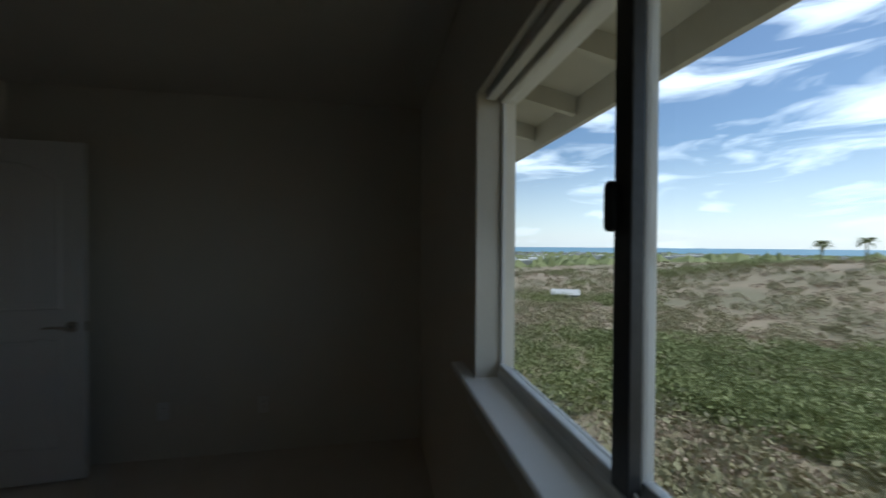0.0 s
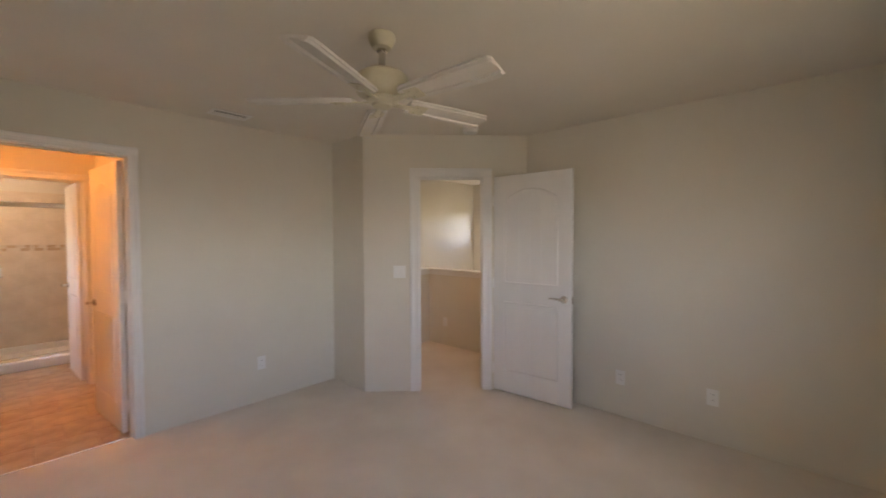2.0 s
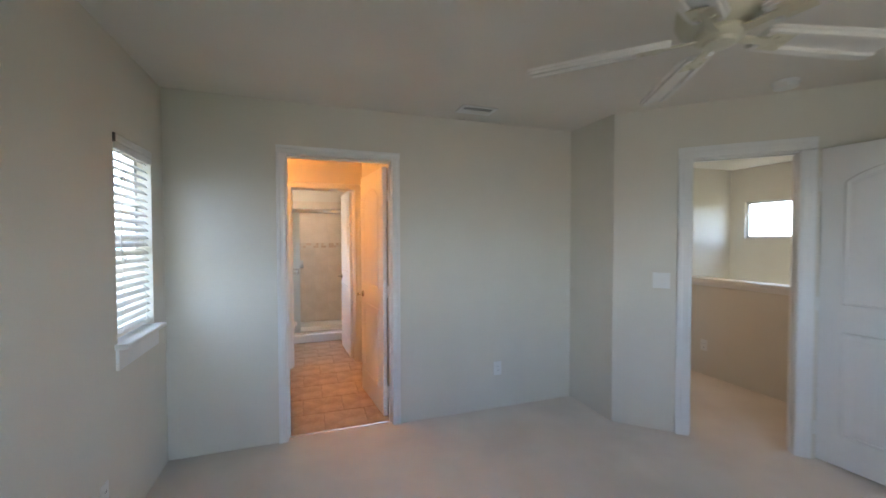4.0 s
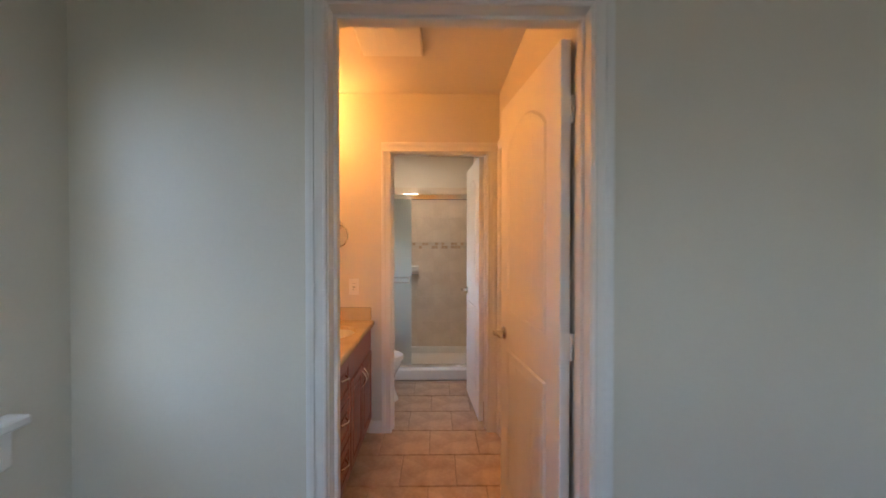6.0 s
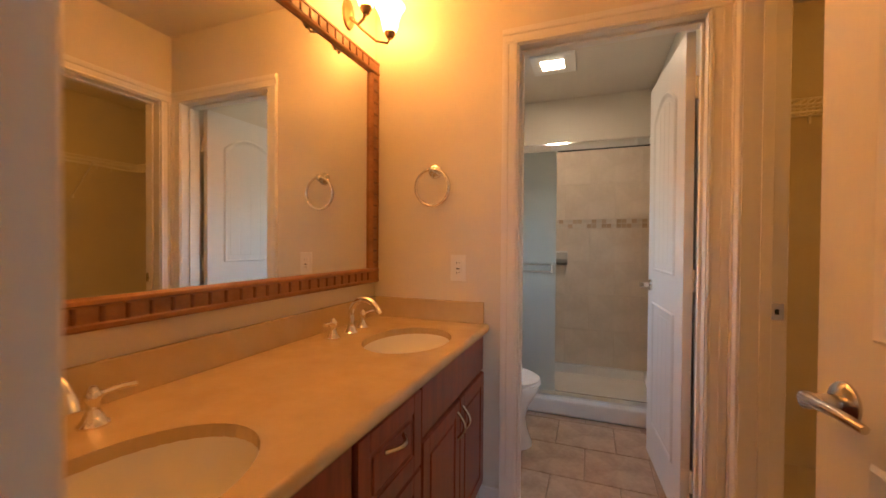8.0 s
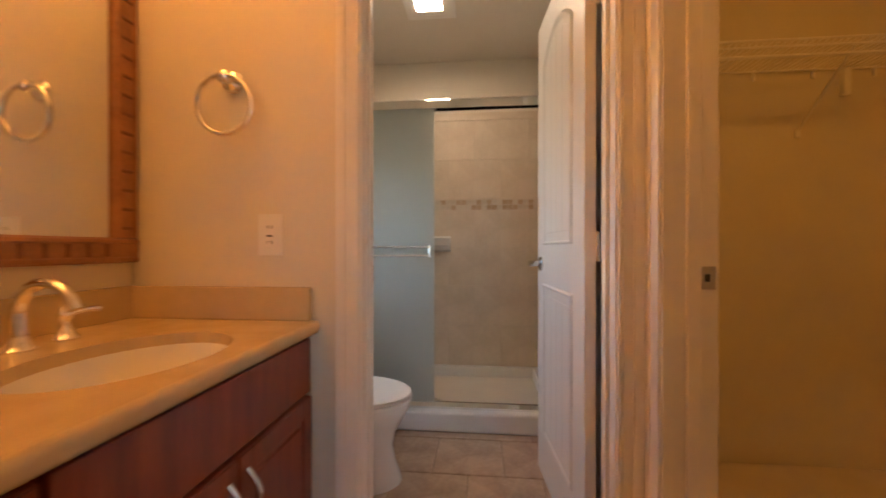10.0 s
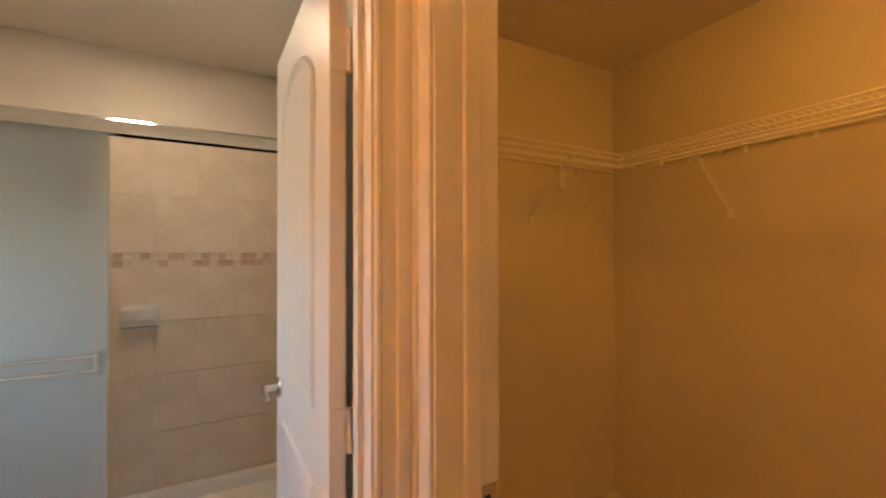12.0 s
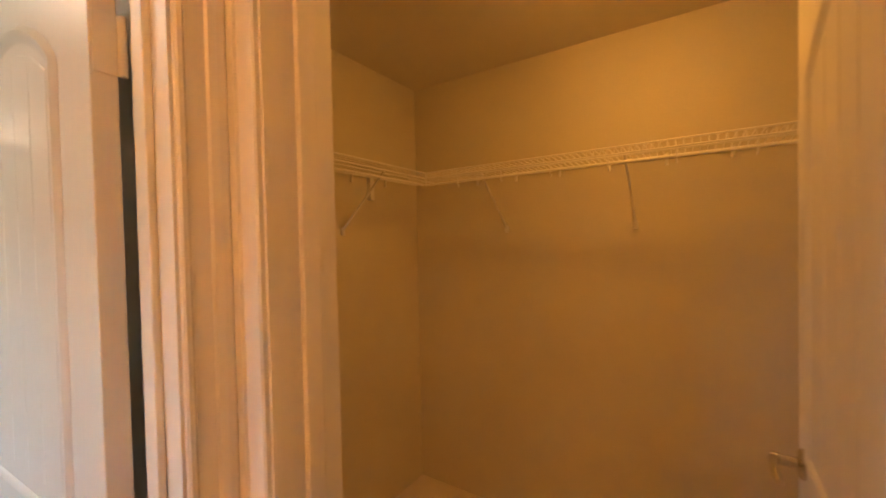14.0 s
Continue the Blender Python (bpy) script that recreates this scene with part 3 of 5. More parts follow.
for lo, hi in (((MX + 0.022, WY + 0.057, WZ0 + 0.052), (WX1 - 0.014, WY + 0.061, WZ1 - 0.035)), ((WX0 + 0.03, WY + 0.027, WZ0 + 0.055), (MX - 0.020, WY + 0.031, WZ1 - 0.06))):
    pane(win, [(hi[0], hi[1], lo[2]), (lo[0], hi[1], lo[2]), (lo[0], hi[1], hi[2]), (hi[0], hi[1], hi[2])])
bm = bmesh.new()
extrude(bm, [(0, 0), (0, -0.026), (0.004, -0.03), (0.042, -0.03), (0.048, -0.022), (0.048, -0.006), (0.042, 0)], (WX0 - 0.19, YS - 0.0, WZ0 + 0.004), (0, 1, 0), Z, (1, 0, 0), WX1 - WX0 + 0.38)
box(bm, (WX0 + 0.001, WY + 0.075, WZ0 - 0.02), (WX1 - 0.001, YS + 0.001, WZ0 + 0.004))
part("window_sill", bm, M_TRIM, win, "white painted window stool")
bm = bmesh.new()
box(bm, (WX0 - 0.07, YS, WZ0 - 0.10), (WX1 + 0.07, YS + 0.016, WZ0 - 0.026), 0.003)
part("apron", bm, M_TRIM, win)
bm = bmesh.new()
box(bm, (WX0 + 0.02, WY + 0.09, WZ1 - 0.03), (WX1 - 0.02, WY + 0.125, WZ1 - 0.001), 0.003)
part("blind_rail", bm, M_ALU, win)

# eaves over that window
eave = new("eave_overhang")
structure(eave, "painted roof eave with rafters over the window", "eave")
sl = 0.22
bm = bmesh.new()
extrude(bm, [(0, 0), (-0.72, -0.72 * sl), (-0.72, -0.72 * sl + 0.05), (0, 0.05)], (-3, WY, 2.50), (0, 1, 0), Z, (1, 0, 0), 11)
part("soffit", bm, M_EAVE, eave)
for i in range(15):
    bm = bmesh.new()
    extrude(bm, [(0, 0.0), (0, -0.11), (-0.71, -0.11 - sl * 0.71), (-0.71, -sl * 0.71)], (-2.6 + 0.61 * i, WY, 2.50), (0, 1, 0), Z, (1, 0, 0), 0.042)
    part("rafter", bm, M_EAVE, eave)
bm = bmesh.new()
box(bm, (-3, WY - 0.76, 2.175), (8, WY - 0.72, 2.42), 0.004)
part("fascia", bm, M_EAVE, eave)

# ---------------------------------------------------------------- small window with blinds
win2 = new("window_2")
structure(win2, "white window with lowered horizontal blinds", "window")
xo = XL - 0.12
for lo, hi in (((xo, LY0, LZ0), (xo + 0.05, LY0 + 0.04, LZ1)), ((xo, LY1 - 0.04, LZ0), (xo + 0.05, LY1, LZ1)), ((xo, LY0, LZ1 - 0.04), (xo + 0.05, LY1, LZ1)),
               ((xo, LY0, LZ0), (xo + 0.05, LY1, LZ0 + 0.04)), ((xo, LY0 + 0.04, 1.45), (xo + 0.05, LY1 - 0.04, 1.49))):
    wpart("window_frame", lo, hi, M_ALU, 0.002, win2)
for lo, hi in (((xo + 0.02, LY0 + 0.04, LZ0 + 0.04), (xo + 0.024, LY1 - 0.04, 1.45)), ((xo + 0.02, LY0 + 0.04, 1.49), (xo + 0.024, LY1 - 0.04, LZ1 - 0.04))):
    pane(win2, [(hi[0], lo[1], lo[2]), (hi[0], hi[1], lo[2]), (hi[0], hi[1], hi[2]), (hi[0], lo[1], hi[2])])
bm = bmesh.new()
extrude(bm, [(0, 0), (0, -0.026), (0.05, -0.026), (0.056, -0.02), (0.056, -0.005), (0.05, 0)], (XL, LY0 - 0.035, LZ0 + 0.004), (1, 0, 0), Z, (0, 1, 0), LY1 - LY0 + 0.07)
box(bm, (xo + 0.05, LY0 + 0.001, LZ0 - 0.02), (XL + 0.001, LY1 - 0.001, LZ0 + 0.004))
part("window_sill", bm, M_TRIM, win2)
bm = bmesh.new()
box(bm, (XL, LY0 - 0.03, LZ0 - 0.125), (XL + 0.016, LY1 + 0.03, LZ0 - 0.022), 0.004)
part("apron", bm, M_TRIM, win2)
blind = thing("venetian_blind", pose(XL - 0.03, (LY0 + LY1) / 2, LZ1), "white horizontal slat blind lowered in the small window", "blind")
bm = bmesh.new()
box(bm, (XL - 0.055, LY0 + 0.006, LZ1 - 0.045), (XL - 0.008, LY1 - 0.006, LZ1 - 0.002), 0.003)
part("headrail", bm, M_BLIND, blind)
bm = bmesh.new()
extrude(bm, [(0, 0), (0.012, 0.004), (0.014, 0.03), (0.010, 0.038), (0.014, 0.046), (0.014, 0.070), (0.006, 0.078), (0, 0.078)], (XL - 0.006, LY0 + 0.004, LZ1 - 0.080), (1, 0, 0), Z, (0, 1, 0), LY1 - LY0 - 0.008)
part("valance", bm, M_BLIND, blind)
bm = bmesh.new()
box(bm, (XL - 0.005, LY0 - 0.008, LZ1 - 0.05), (XL + 0.010, LY0 + 0.003, LZ1 - 0.006), 0.002)
part("valance_bracket", bm, M_VINYL, blind, "dark valance end bracket")
for cz in (LZ1 - 0.22, LZ0 + 0.42):
    bm = bmesh.new()
    tube(bm, arc((XL + 0.010, LY0 + 0.075, cz), 0.014, 0, 330, (0, 1, 0), Z, 14), 0.002, 6, True)
    part("cord_ring", bm, M_VINYL, blind, "dark pull-cord ring")
slat = None
nsl = 22
for i in range(nsl):
    z = LZ1 - 0.075 - i * (LZ1 - LZ0 - 0.13) / (nsl - 1)
    m = pose(XL - 0.032, (LY0 + LY1) / 2, z, 0, 40, 0)
    if slat is None:
        bm = bmesh.new()
        w = (LY1 - LY0) / 2 - 0.008
        extrude(bm, [(-0.024, -0.001), (0, 0.0035), (0.024, -0.001), (0.024, 0.001), (0, 0.0055), (-0.024, 0.001)], (0, -w, 0), (1, 0, 0), Z, (0, 1, 0), 2 * w)
        slat = finish("slat", bm, M_BLIND)
        ob = slat
    else:
        ob = new("slat", slat.data)
    ob.parent = blind
    ob.matrix_parent_inverse = blind.matrix_basis.inverted()
    ob.matrix_basis = m
bm = bmesh.new()
box(bm, (XL - 0.05, LY0 + 0.008, LZ0 + 0.02), (XL - 0.014, LY1 - 0.008, LZ0 + 0.04), 0.003)
part("bottom_rail", bm, M_BLIND, blind)
for y in (LY0 + 0.09, LY1 - 0.09):
    bm = bmesh.new()
    tube(bm, [(XL - 0.006, y, LZ1 - 0.03), (XL - 0.006, y, LZ0 + 0.03)], 0.0012, 6)
    part("cord", bm, M_BLIND, blind)
bm = bmesh.new()
tube(bm, [(XL + 0.004, LY0 + 0.05, LZ1 - 0.03), (XL + 0.008, LY0 + 0.052, 1.70), (XL + 0.006, LY0 + 0.05, 1.42)], 0.002, 6)
lathe(bm, [(0, -0.03), (0.006, -0.025), (0.004, 0.0), (0, 0.002)], 10, Matrix.Translation((XL + 0.006, LY0 + 0.05, 1.42)))
part("pull_cord", bm, M_BLIND, blind)

# small stairwell window, widened on its unseen side to let in more daylight
win3 = new("window_3")
structure(win3, "small window high in the stairwell wall", "window")
for lo, hi in (((HX1 + 0.04, 0.38, 1.46), (HX1 + 0.09, 0.41, 2.02)), ((HX1 + 0.04, 1.13, 1.46), (HX1 + 0.09, 1.16, 2.02)), ((HX1 + 0.04, 0.38, 1.99), (HX1 + 0.09, 1.16, 2.02)), ((HX1 + 0.04, 0.38, 1.46), (HX1 + 0.09, 1.16, 1.49))):
    wpart("window_frame", lo, hi, M_ALU, 0.002, win3)
pane(win3, [(HX1 + 0.06, 1.13, 1.49), (HX1 + 0.06, 0.41, 1.49), (HX1 + 0.06, 0.41, 1.99), (HX1 + 0.06, 1.13, 1.99)])

# unseen window over the toilet, added to bring in cool daylight
win4 = new("window_4_added")
structure(win4, "unseen white window added over the toilet for daylight", "window")
for lo, hi in (((XV - 0.1, 1.95, 0.95), (XV - 0.05, 1.98, 1.60)), ((XV - 0.1, 2.67, 0.95), (XV - 0.05, 2.70, 1.60)), ((XV - 0.1, 1.98, 1.57), (XV - 0.05, 2.67, 1.60)), ((XV - 0.1, 1.98, 0.95), (XV - 0.05, 2.67, 0.98))):
    wpart("window_frame", lo, hi, M_ALU, 0.002, win4)
pane(win4, [(XV - 0.07, 1.98, 0.98), (XV - 0.07, 2.67, 0.98), (XV - 0.07, 2.67, 1.57), (XV - 0.07, 1.98, 1.57)])

# unseen ceiling light, added to brighten the hall
hall_fill = thing("hall_fill_light", pose(3.30, -0.25, CEIL), "unseen round ceiling light added to brighten the hall", "ceiling light")
bm = bmesh.new()
lathe(bm, [(0, 0), (0.13, 0), (0.135, -0.012), (0.125, -0.022), (0, -0.022)], 32, hall_fill.matrix_basis)
part("base", bm, M_PLASTIC, hall_fill, smooth=True)
bm = bmesh.new()
lathe(bm, [(0.118, -0.022), (0.112, -0.05), (0.085, -0.08), (0.04, -0.095), (0, -0.098)], 32, hall_fill.matrix_basis)
part("glass_bowl", bm, M_HALLFILL, hall_fill, "glowing frosted glass bowl", True)

# ---------------------------------------------------------------- bedroom things
FX, FY, FZ = 1.465, -2.068, 2.122
fan = thing("ceiling_fan", pose(FX, FY, CEIL), "cream ceiling fan with five ribbed white blades", "ceiling fan")
T = Matrix.Translation((FX, FY, 0))
bm = bmesh.new()
lathe(bm, [(0, CEIL - 0.001), (0.064, CEIL - 0.001), (0.066, CEIL - 0.012), (0.058, CEIL - 0.04), (0.045, CEIL - 0.062), (0.03, CEIL - 0.066), (0, CEIL - 0.066)], 28, T)
part("canopy", bm, M_FAN, fan, smooth=True)
bm = bmesh.new()
lathe(bm, [(0.0, CEIL - 0.06), (0.016, CEIL - 0.06), (0.016, FZ + 0.15), (0.0, FZ + 0.15)], 16, T)
lathe(bm, [(0, CEIL - 0.066), (0.024, CEIL - 0.068), (0.026, CEIL - 0.078), (0, CEIL - 0.08)], 16, T)
part("downrod", bm, M_NICKEL, fan, smooth=True)
bm = bmesh.new()
lathe(bm, [(0, FZ + 0.16), (0.03, FZ + 0.16), (0.045, FZ + 0.145), (0.10, FZ + 0.135), (0.125, FZ + 0.115), (0.130, FZ + 0.06), (0.118, FZ + 0.035), (0.085, FZ + 0.02), (0, FZ + 0.02)], 36, T)
part("motor_housing", bm, M_FAN, fan, smooth=True)
bm = bmesh.new()
lathe(bm, [(0, FZ + 0.02), (0.072, FZ + 0.02), (0.078, FZ + 0.008), (0.07, FZ - 0.004), (0.05, FZ - 0.010), (0.046, FZ - 0.022), (0.03, FZ - 0.030), (0, FZ - 0.032)], 28, T)
part("hub_cap", bm, M_FAN, fan, smooth=True)
blade_me = iron_me = None
for k in range(5):
    ang = -84 + 72 * k
    base = T @ Matrix.Rotation(radians(ang), 4, "Z") @ Matrix.Translation((0, 0, FZ + 0.008)) @ Matrix.Rotation(radians(-12), 4, "X")
    if blade_me is None:
        bm = bmesh.new()
        xs = [0.14, 0.16, 0.37, 0.58, 0.618, 0.63]
        hw = [0.050, 0.058, 0.066, 0.072, 0.068, 0.056]
        cols = [-1, -0.86, -0.80, -0.46, -0.40, -0.10, 0.10, 0.40, 0.46, 0.80, 0.86, 1]
        hs = [0.0, 0.0, 0.009, 0.009, 0.0, 0.0, 0.0, 0.0, 0.009, 0.009, 0.0, 0.0]
        top = [[bm.verts.new((x, c * h, 0.006 + 0.002)) for c in cols] for x, h in zip(xs, hw)]
        bot = [[bm.verts.new((x, c * h, -0.002 - hh)) for c, hh in zip(cols, hs)] for x, h in zip(xs, hw)]
        nc = len(cols)
        for i in range(len(xs) - 1):
            for j in range(nc - 1):
                bm.faces.new((top[i][j], top[i + 1][j], top[i + 1][j + 1], top[i][j + 1]))
                bm.faces.new((bot[i][j], bot[i][j + 1], bot[i + 1][j + 1], bot[i + 1][j]))
            bm.faces.new((top[i][0], bot[i][0], bot[i + 1][0], top[i + 1][0]))
            bm.faces.new((top[i][-1], top[i + 1][-1], bot[i + 1][-1], bot[i][-1]))
        for row_t, row_b in ((top[0], bot[0]), (top[-1], bot[-1])):
            for j in range(nc - 1):
                bm.faces.new((row_t[j], row_t[j + 1], row_b[j + 1], row_b[j]))
        b_ob = finish("blade", bm, M_BLADE)
        blade_me = b_ob.data
        bm = bmesh.new()
        box(bm, (0.05, -0.016, -0.012), (0.175, 0.016, -0.005), 0.002)
        box(bm, (0.165, -0.040, -0.012), (0.245, 0.040, -0.006), 0.003)
        for sx, sy in ((0.19, -0.022), (0.19, 0.022), (0.225, 0.0)):
            lathe(bm, [(0, -0.018), (0.006, -0.016), (0.007, -0.011), (0, -0.011)], 10, Matrix.Translation((sx, sy, 0)))
        i_ob = finish("blade_iron", bm, M_FAN)
        iron_me = i_ob.data
    else:
        b_ob, i_ob = new("blade", blade_me), new("blade_iron", iron_me)
    for ob in (b_ob, i_ob):
        ob.parent = fan
        ob.matrix_parent_inverse = fan.matrix_basis.inverted()
        ob.matrix_basis = base

det = thing("smoke_detector", pose(3.011, -1.385, CEIL), "round white smoke detector on the bedroom ceiling", "smoke detector")
bm = bmesh.new()
lathe(bm, [(0, 0), (0.072, 0), (0.072, -0.012), (0.066, -0.014), (0.066, -0.02), (0.060, -0.04), (0.02, -0.046), (0, -0.046)], 32, det.matrix_basis)
part("housing", bm, M_PLASTIC, det, smooth=True)

vent = thing("ceiling_vent", pose(1.406, -0.262, CEIL), "white louvred air vent in the bedroom ceiling", "vent")
V = vent.matrix_basis @ Matrix.Rotation(radians(0), 4, "Z")
for lo, hi in (((-0.14, -0.085, -0.008), (0.14, -0.06, 0)), ((-0.14, 0.06, -0.008), (0.14, 0.085, 0)), ((-0.14, -0.06, -0.008), (-0.115, 0.06, 0)), ((0.115, -0.06, -0.008), (0.14, 0.06, 0))):
    bm = bmesh.new()
    box(bm, lo, hi, 0.002, m=V)
    part("frame", bm, M_PLASTIC, vent)
# near-black sheet stands in for the shaded duct behind the slats
bm = bmesh.new()
box(bm, (-0.115, -0.06, -0.001), (0.115, 0.06, 0), m=V)
part("duct_shade", bm, M_DARK, vent)
for i in range(6):
    bm = bmesh.new()
    box(bm, (-0.113, -0.0035, -0.0008), (0.113, 0.0035, 0.0008), m=V @ Matrix.Translation((0, -0.05 + 0.02 * i, -0.006)) @ Matrix.Rotation(radians(35 if i < 3 else -35), 4, "X"))
    part("slat", bm, M_PLASTIC, vent)

wall_plate("wall_outlet", (1.722, 0, 0.346), (0, -1, 0), "white double wall outlet near the carpet", "outlet")
wall_plate("wall_outlet", (XR, -2.506, 0.32), (-1, 0, 0), "white double wall outlet near the carpet", "outlet")
wall_plate("wall_outlet", (XR, -3.132, 0.326), (-1, 0, 0), "white double wall outlet near the carpet", "outlet")
wall_plate("wall_outlet", (XL, -0.853, 0.30), (1, 0, 0), "white double wall outlet below the small window", "outlet")
wall_plate("wall_outlet", (PX, 0.0, 0.315), (-1, 0, 0), "white wall outlet on the half wall", "outlet")
p = diag(0.335)
wall_plate("light_switch", (p[0], p[1], 1.145), (-R2, -R2, 0), "white double rocker switch beside the hall door", "light switch", 0.116, 0.118, "switch")

# ---------------------------------------------------------------- vanity room
CT = 0.82
VX0, VX1 = XV, -0.112
bm = bmesh.new()
S_Y = (1.31, 0.36)
SX, SRX, SRY = -0.315, 0.155, 0.205


def counter():
    root = thing("vanity_countertop", pose((VX0 + VX1) / 2, 0.9, CT - 0.035), "cream solid-surface vanity top with two oval basins", "countertop")
    bm = bmesh.new()
    N = 40
    y_cuts = [YB0 + 0.002, (S_Y[0] + S_Y[1]) / 2, YB1 - 0.002]
    for (ya, yb), sy in zip(((y_cuts[1], y_cuts[2]), (y_cuts[0], y_cuts[1])), S_Y):
        outer, inner = [], []
        for i in range(N):
            a = 2 * math.pi * (i + 0.5) / N
            ca, sa = math.cos(a), math.sin(a)
            inner.append((SX + SRX * ca, sy + SRY * sa))
            tx = ((VX1 - SX) if ca > 0 else (VX0 - SX)) / ca if abs(ca) > 1e-9 else 1e9
            ty = ((yb - sy) if sa > 0 else (ya - sy)) / sa if abs(sa) > 1e-9 else 1e9
            t = min(tx, ty)
            outer.append((SX + ca * t, sy + sa * t))
        corners = [(VX1, yb), (VX0, yb), (VX0, ya), (VX1, ya)]
        for c in corners:
            k = min(range(N), key=lambda i: (outer[i][0] - c[0]) ** 2 + (outer[i][1] - c[1]) ** 2)
            outer[k] = c
        to = [bm.verts.new((x, y, CT)) for x, y in outer]
        ti = [bm.verts.new((x, y, CT)) for x, y in inner]
        bi = [bm.verts.new((x, y, CT - 0.028)) for x, y in inner]
        for i in range(N):
            j = (i + 1) % N
            bm.faces.new((to[i], to[j], ti[j], ti[i]))
            bm.faces.new((ti[i], ti[j], bi[j], bi[i]))
    part("top", bm, M_COUNTER, root)
    bm = bmesh.new()
    extrude(bm, [(-0.03, 0), (0.0, 0), (0.005, -0.002), (0.010, -0.007), (0.012, -0.015), (0.011, -0.026), (0.006, -0.034), (-0.002, -0.037), (-0.03, -0.037)], (VX1, YB0 + 0.002, CT - 0.0004), (1, 0, 0), Z, (0, 1, 0), YB1 - YB0 - 0.004)
    part("front_edge", bm, M_COUNTER, root, smooth=True)
    bm = bmesh.new()
    box(bm, (VX0 + 0.001, YB0 + 0.002, CT), (VX0 + 0.018, YB1 - 0.002, CT + 0.095), 0.003)
    part("backsplash", bm, M_COUNTER, root)
    bm = bmesh.new()
    box(bm, (VX0 + 0.018, YB1 - 0.02, CT), (VX1 - 0.012, YB1 - 0.001, CT + 0.095), 0.003)
    part("side_splash", bm, M_COUNTER, root)
    for sy in S_Y:
        bm = bmesh.new()
        prof = [(1.05, -0.012), (1.0, -0.014), (0.96, -0.03), (0.88, -0.07), (0.72, -0.11), (0.45, -0.135), (0.14, -0.145), (0.13, -0.15), (0, -0.15)]
        lathe(bm, prof, 48, Matrix.Translation((SX, sy, CT - 0.012)), SRX, SRY)
        part("basin", bm, M_PORC, root, "white oval undermount basin", True)
        bm = bmesh.new()
        lathe(bm, [(0, 0.003), (0.016, 0.003), (0.021, 0.0), (0.021, -0.006), (0, -0.006)], 20, Matrix.Translation((SX, sy, CT - 0.158)))
        part("drain", bm, M_CHROME, root, smooth=True)
    return root


counter()


def faucet(y):
    root = thing("basin_faucet", pose(-0.565, y, CT), "chrome widespread basin faucet with two lever handles", "faucet")
    x = -0.565
    bm = bmesh.new()
    T = Matrix.Translation((x, y, CT))
    lathe(bm, [(0, 0), (0.027, 0), (0.027, 0.004), (0.02, 0.012), (0.0155, 0.03), (0, 0.03)], 24, T)
    pts = [(x, y, CT + 0.02), (x, y, CT + 0.07)] + arc((x + 0.062, y, CT + 0.075), 0.062, 180, 25, (1, 0, 0), Z, 14)
    rr = [0.0155, 0.0135] + [0.013 - 0.003 * i / 14 for i in range(15)]
    tube(bm, pts, rr, 14)
    e = Vector(pts[-1])
    lathe(bm, [(0, 0.012), (0.011, 0.012), (0.0125, 0.0), (0.0125, -0.018), (0, -0.018)], 16, Matrix.Translation(e) @ Matrix.Rotation(radians(-25), 4, "Y"))
    part("spout", bm, M_CHROME, root, smooth=True)
    for s in (-1, 1):
        bm = bmesh.new()
        T = Matrix.Translation((x - 0.012, y + s * 0.10, CT))
        lathe(bm, [(0, 0), (0.026, 0), (0.026, 0.004), (0.02, 0.010), (0.012, 0.028), (0.010, 0.045), (0.014, 0.052), (0.015, 0.060), (0.010, 0.068), (0.006, 0.076), (0, 0.078)], 20, T)
        yy = y + s * 0.10
        tube(bm, [(x - 0.012, yy, CT + 0.058), (x - 0.008, yy + s * 0.02, CT + 0.060), (x - 0.004, yy + s * 0.045, CT + 0.063), (x, yy + s * 0.068, CT + 0.061)], [0.007, 0.0055, 0.006, 0.0075], 10)
        part("handle", bm, M_CHROME, root, smooth=True)


faucet(S_Y[0])
faucet(S_Y[1])

# cherry vanity cabinets under the top
FXC = VX1 - 0.030
cab_z0, cab_z1 = 0.10, CT - 0.037


def cup_pull(root, y, z, horizontal=True):
    bm = bmesh.new()
    if horizontal:
        pts = [(FXC + 0.020, y - 0.048, z)] + [(FXC + 0.020 + 0.026 * math.sin(math.pi * i / 10), y - 0.048 + 0.096 * i / 10, z) for i in range(1, 10)] + [(FXC + 0.020, y + 0.048, z)]
    else:
        pts = [(FXC + 0.020, y, z - 0.048)] + [(FXC + 0.020 + 0.028 * math.sin(math.pi * i / 10), y, z - 0.048 + 0.096 * i / 10) for i in range(1, 10)] + [(FXC + 0.020, y, z + 0.048)]
    tube(bm, pts, [0.006, 0.0055, 0.005, 0.0055, 0.006, 0.0065, 0.006, 0.0055, 0.005, 0.0055, 0.006], 10)
    part("pull", bm, M_NICKEL, root, "satin nickel bow pull", True)


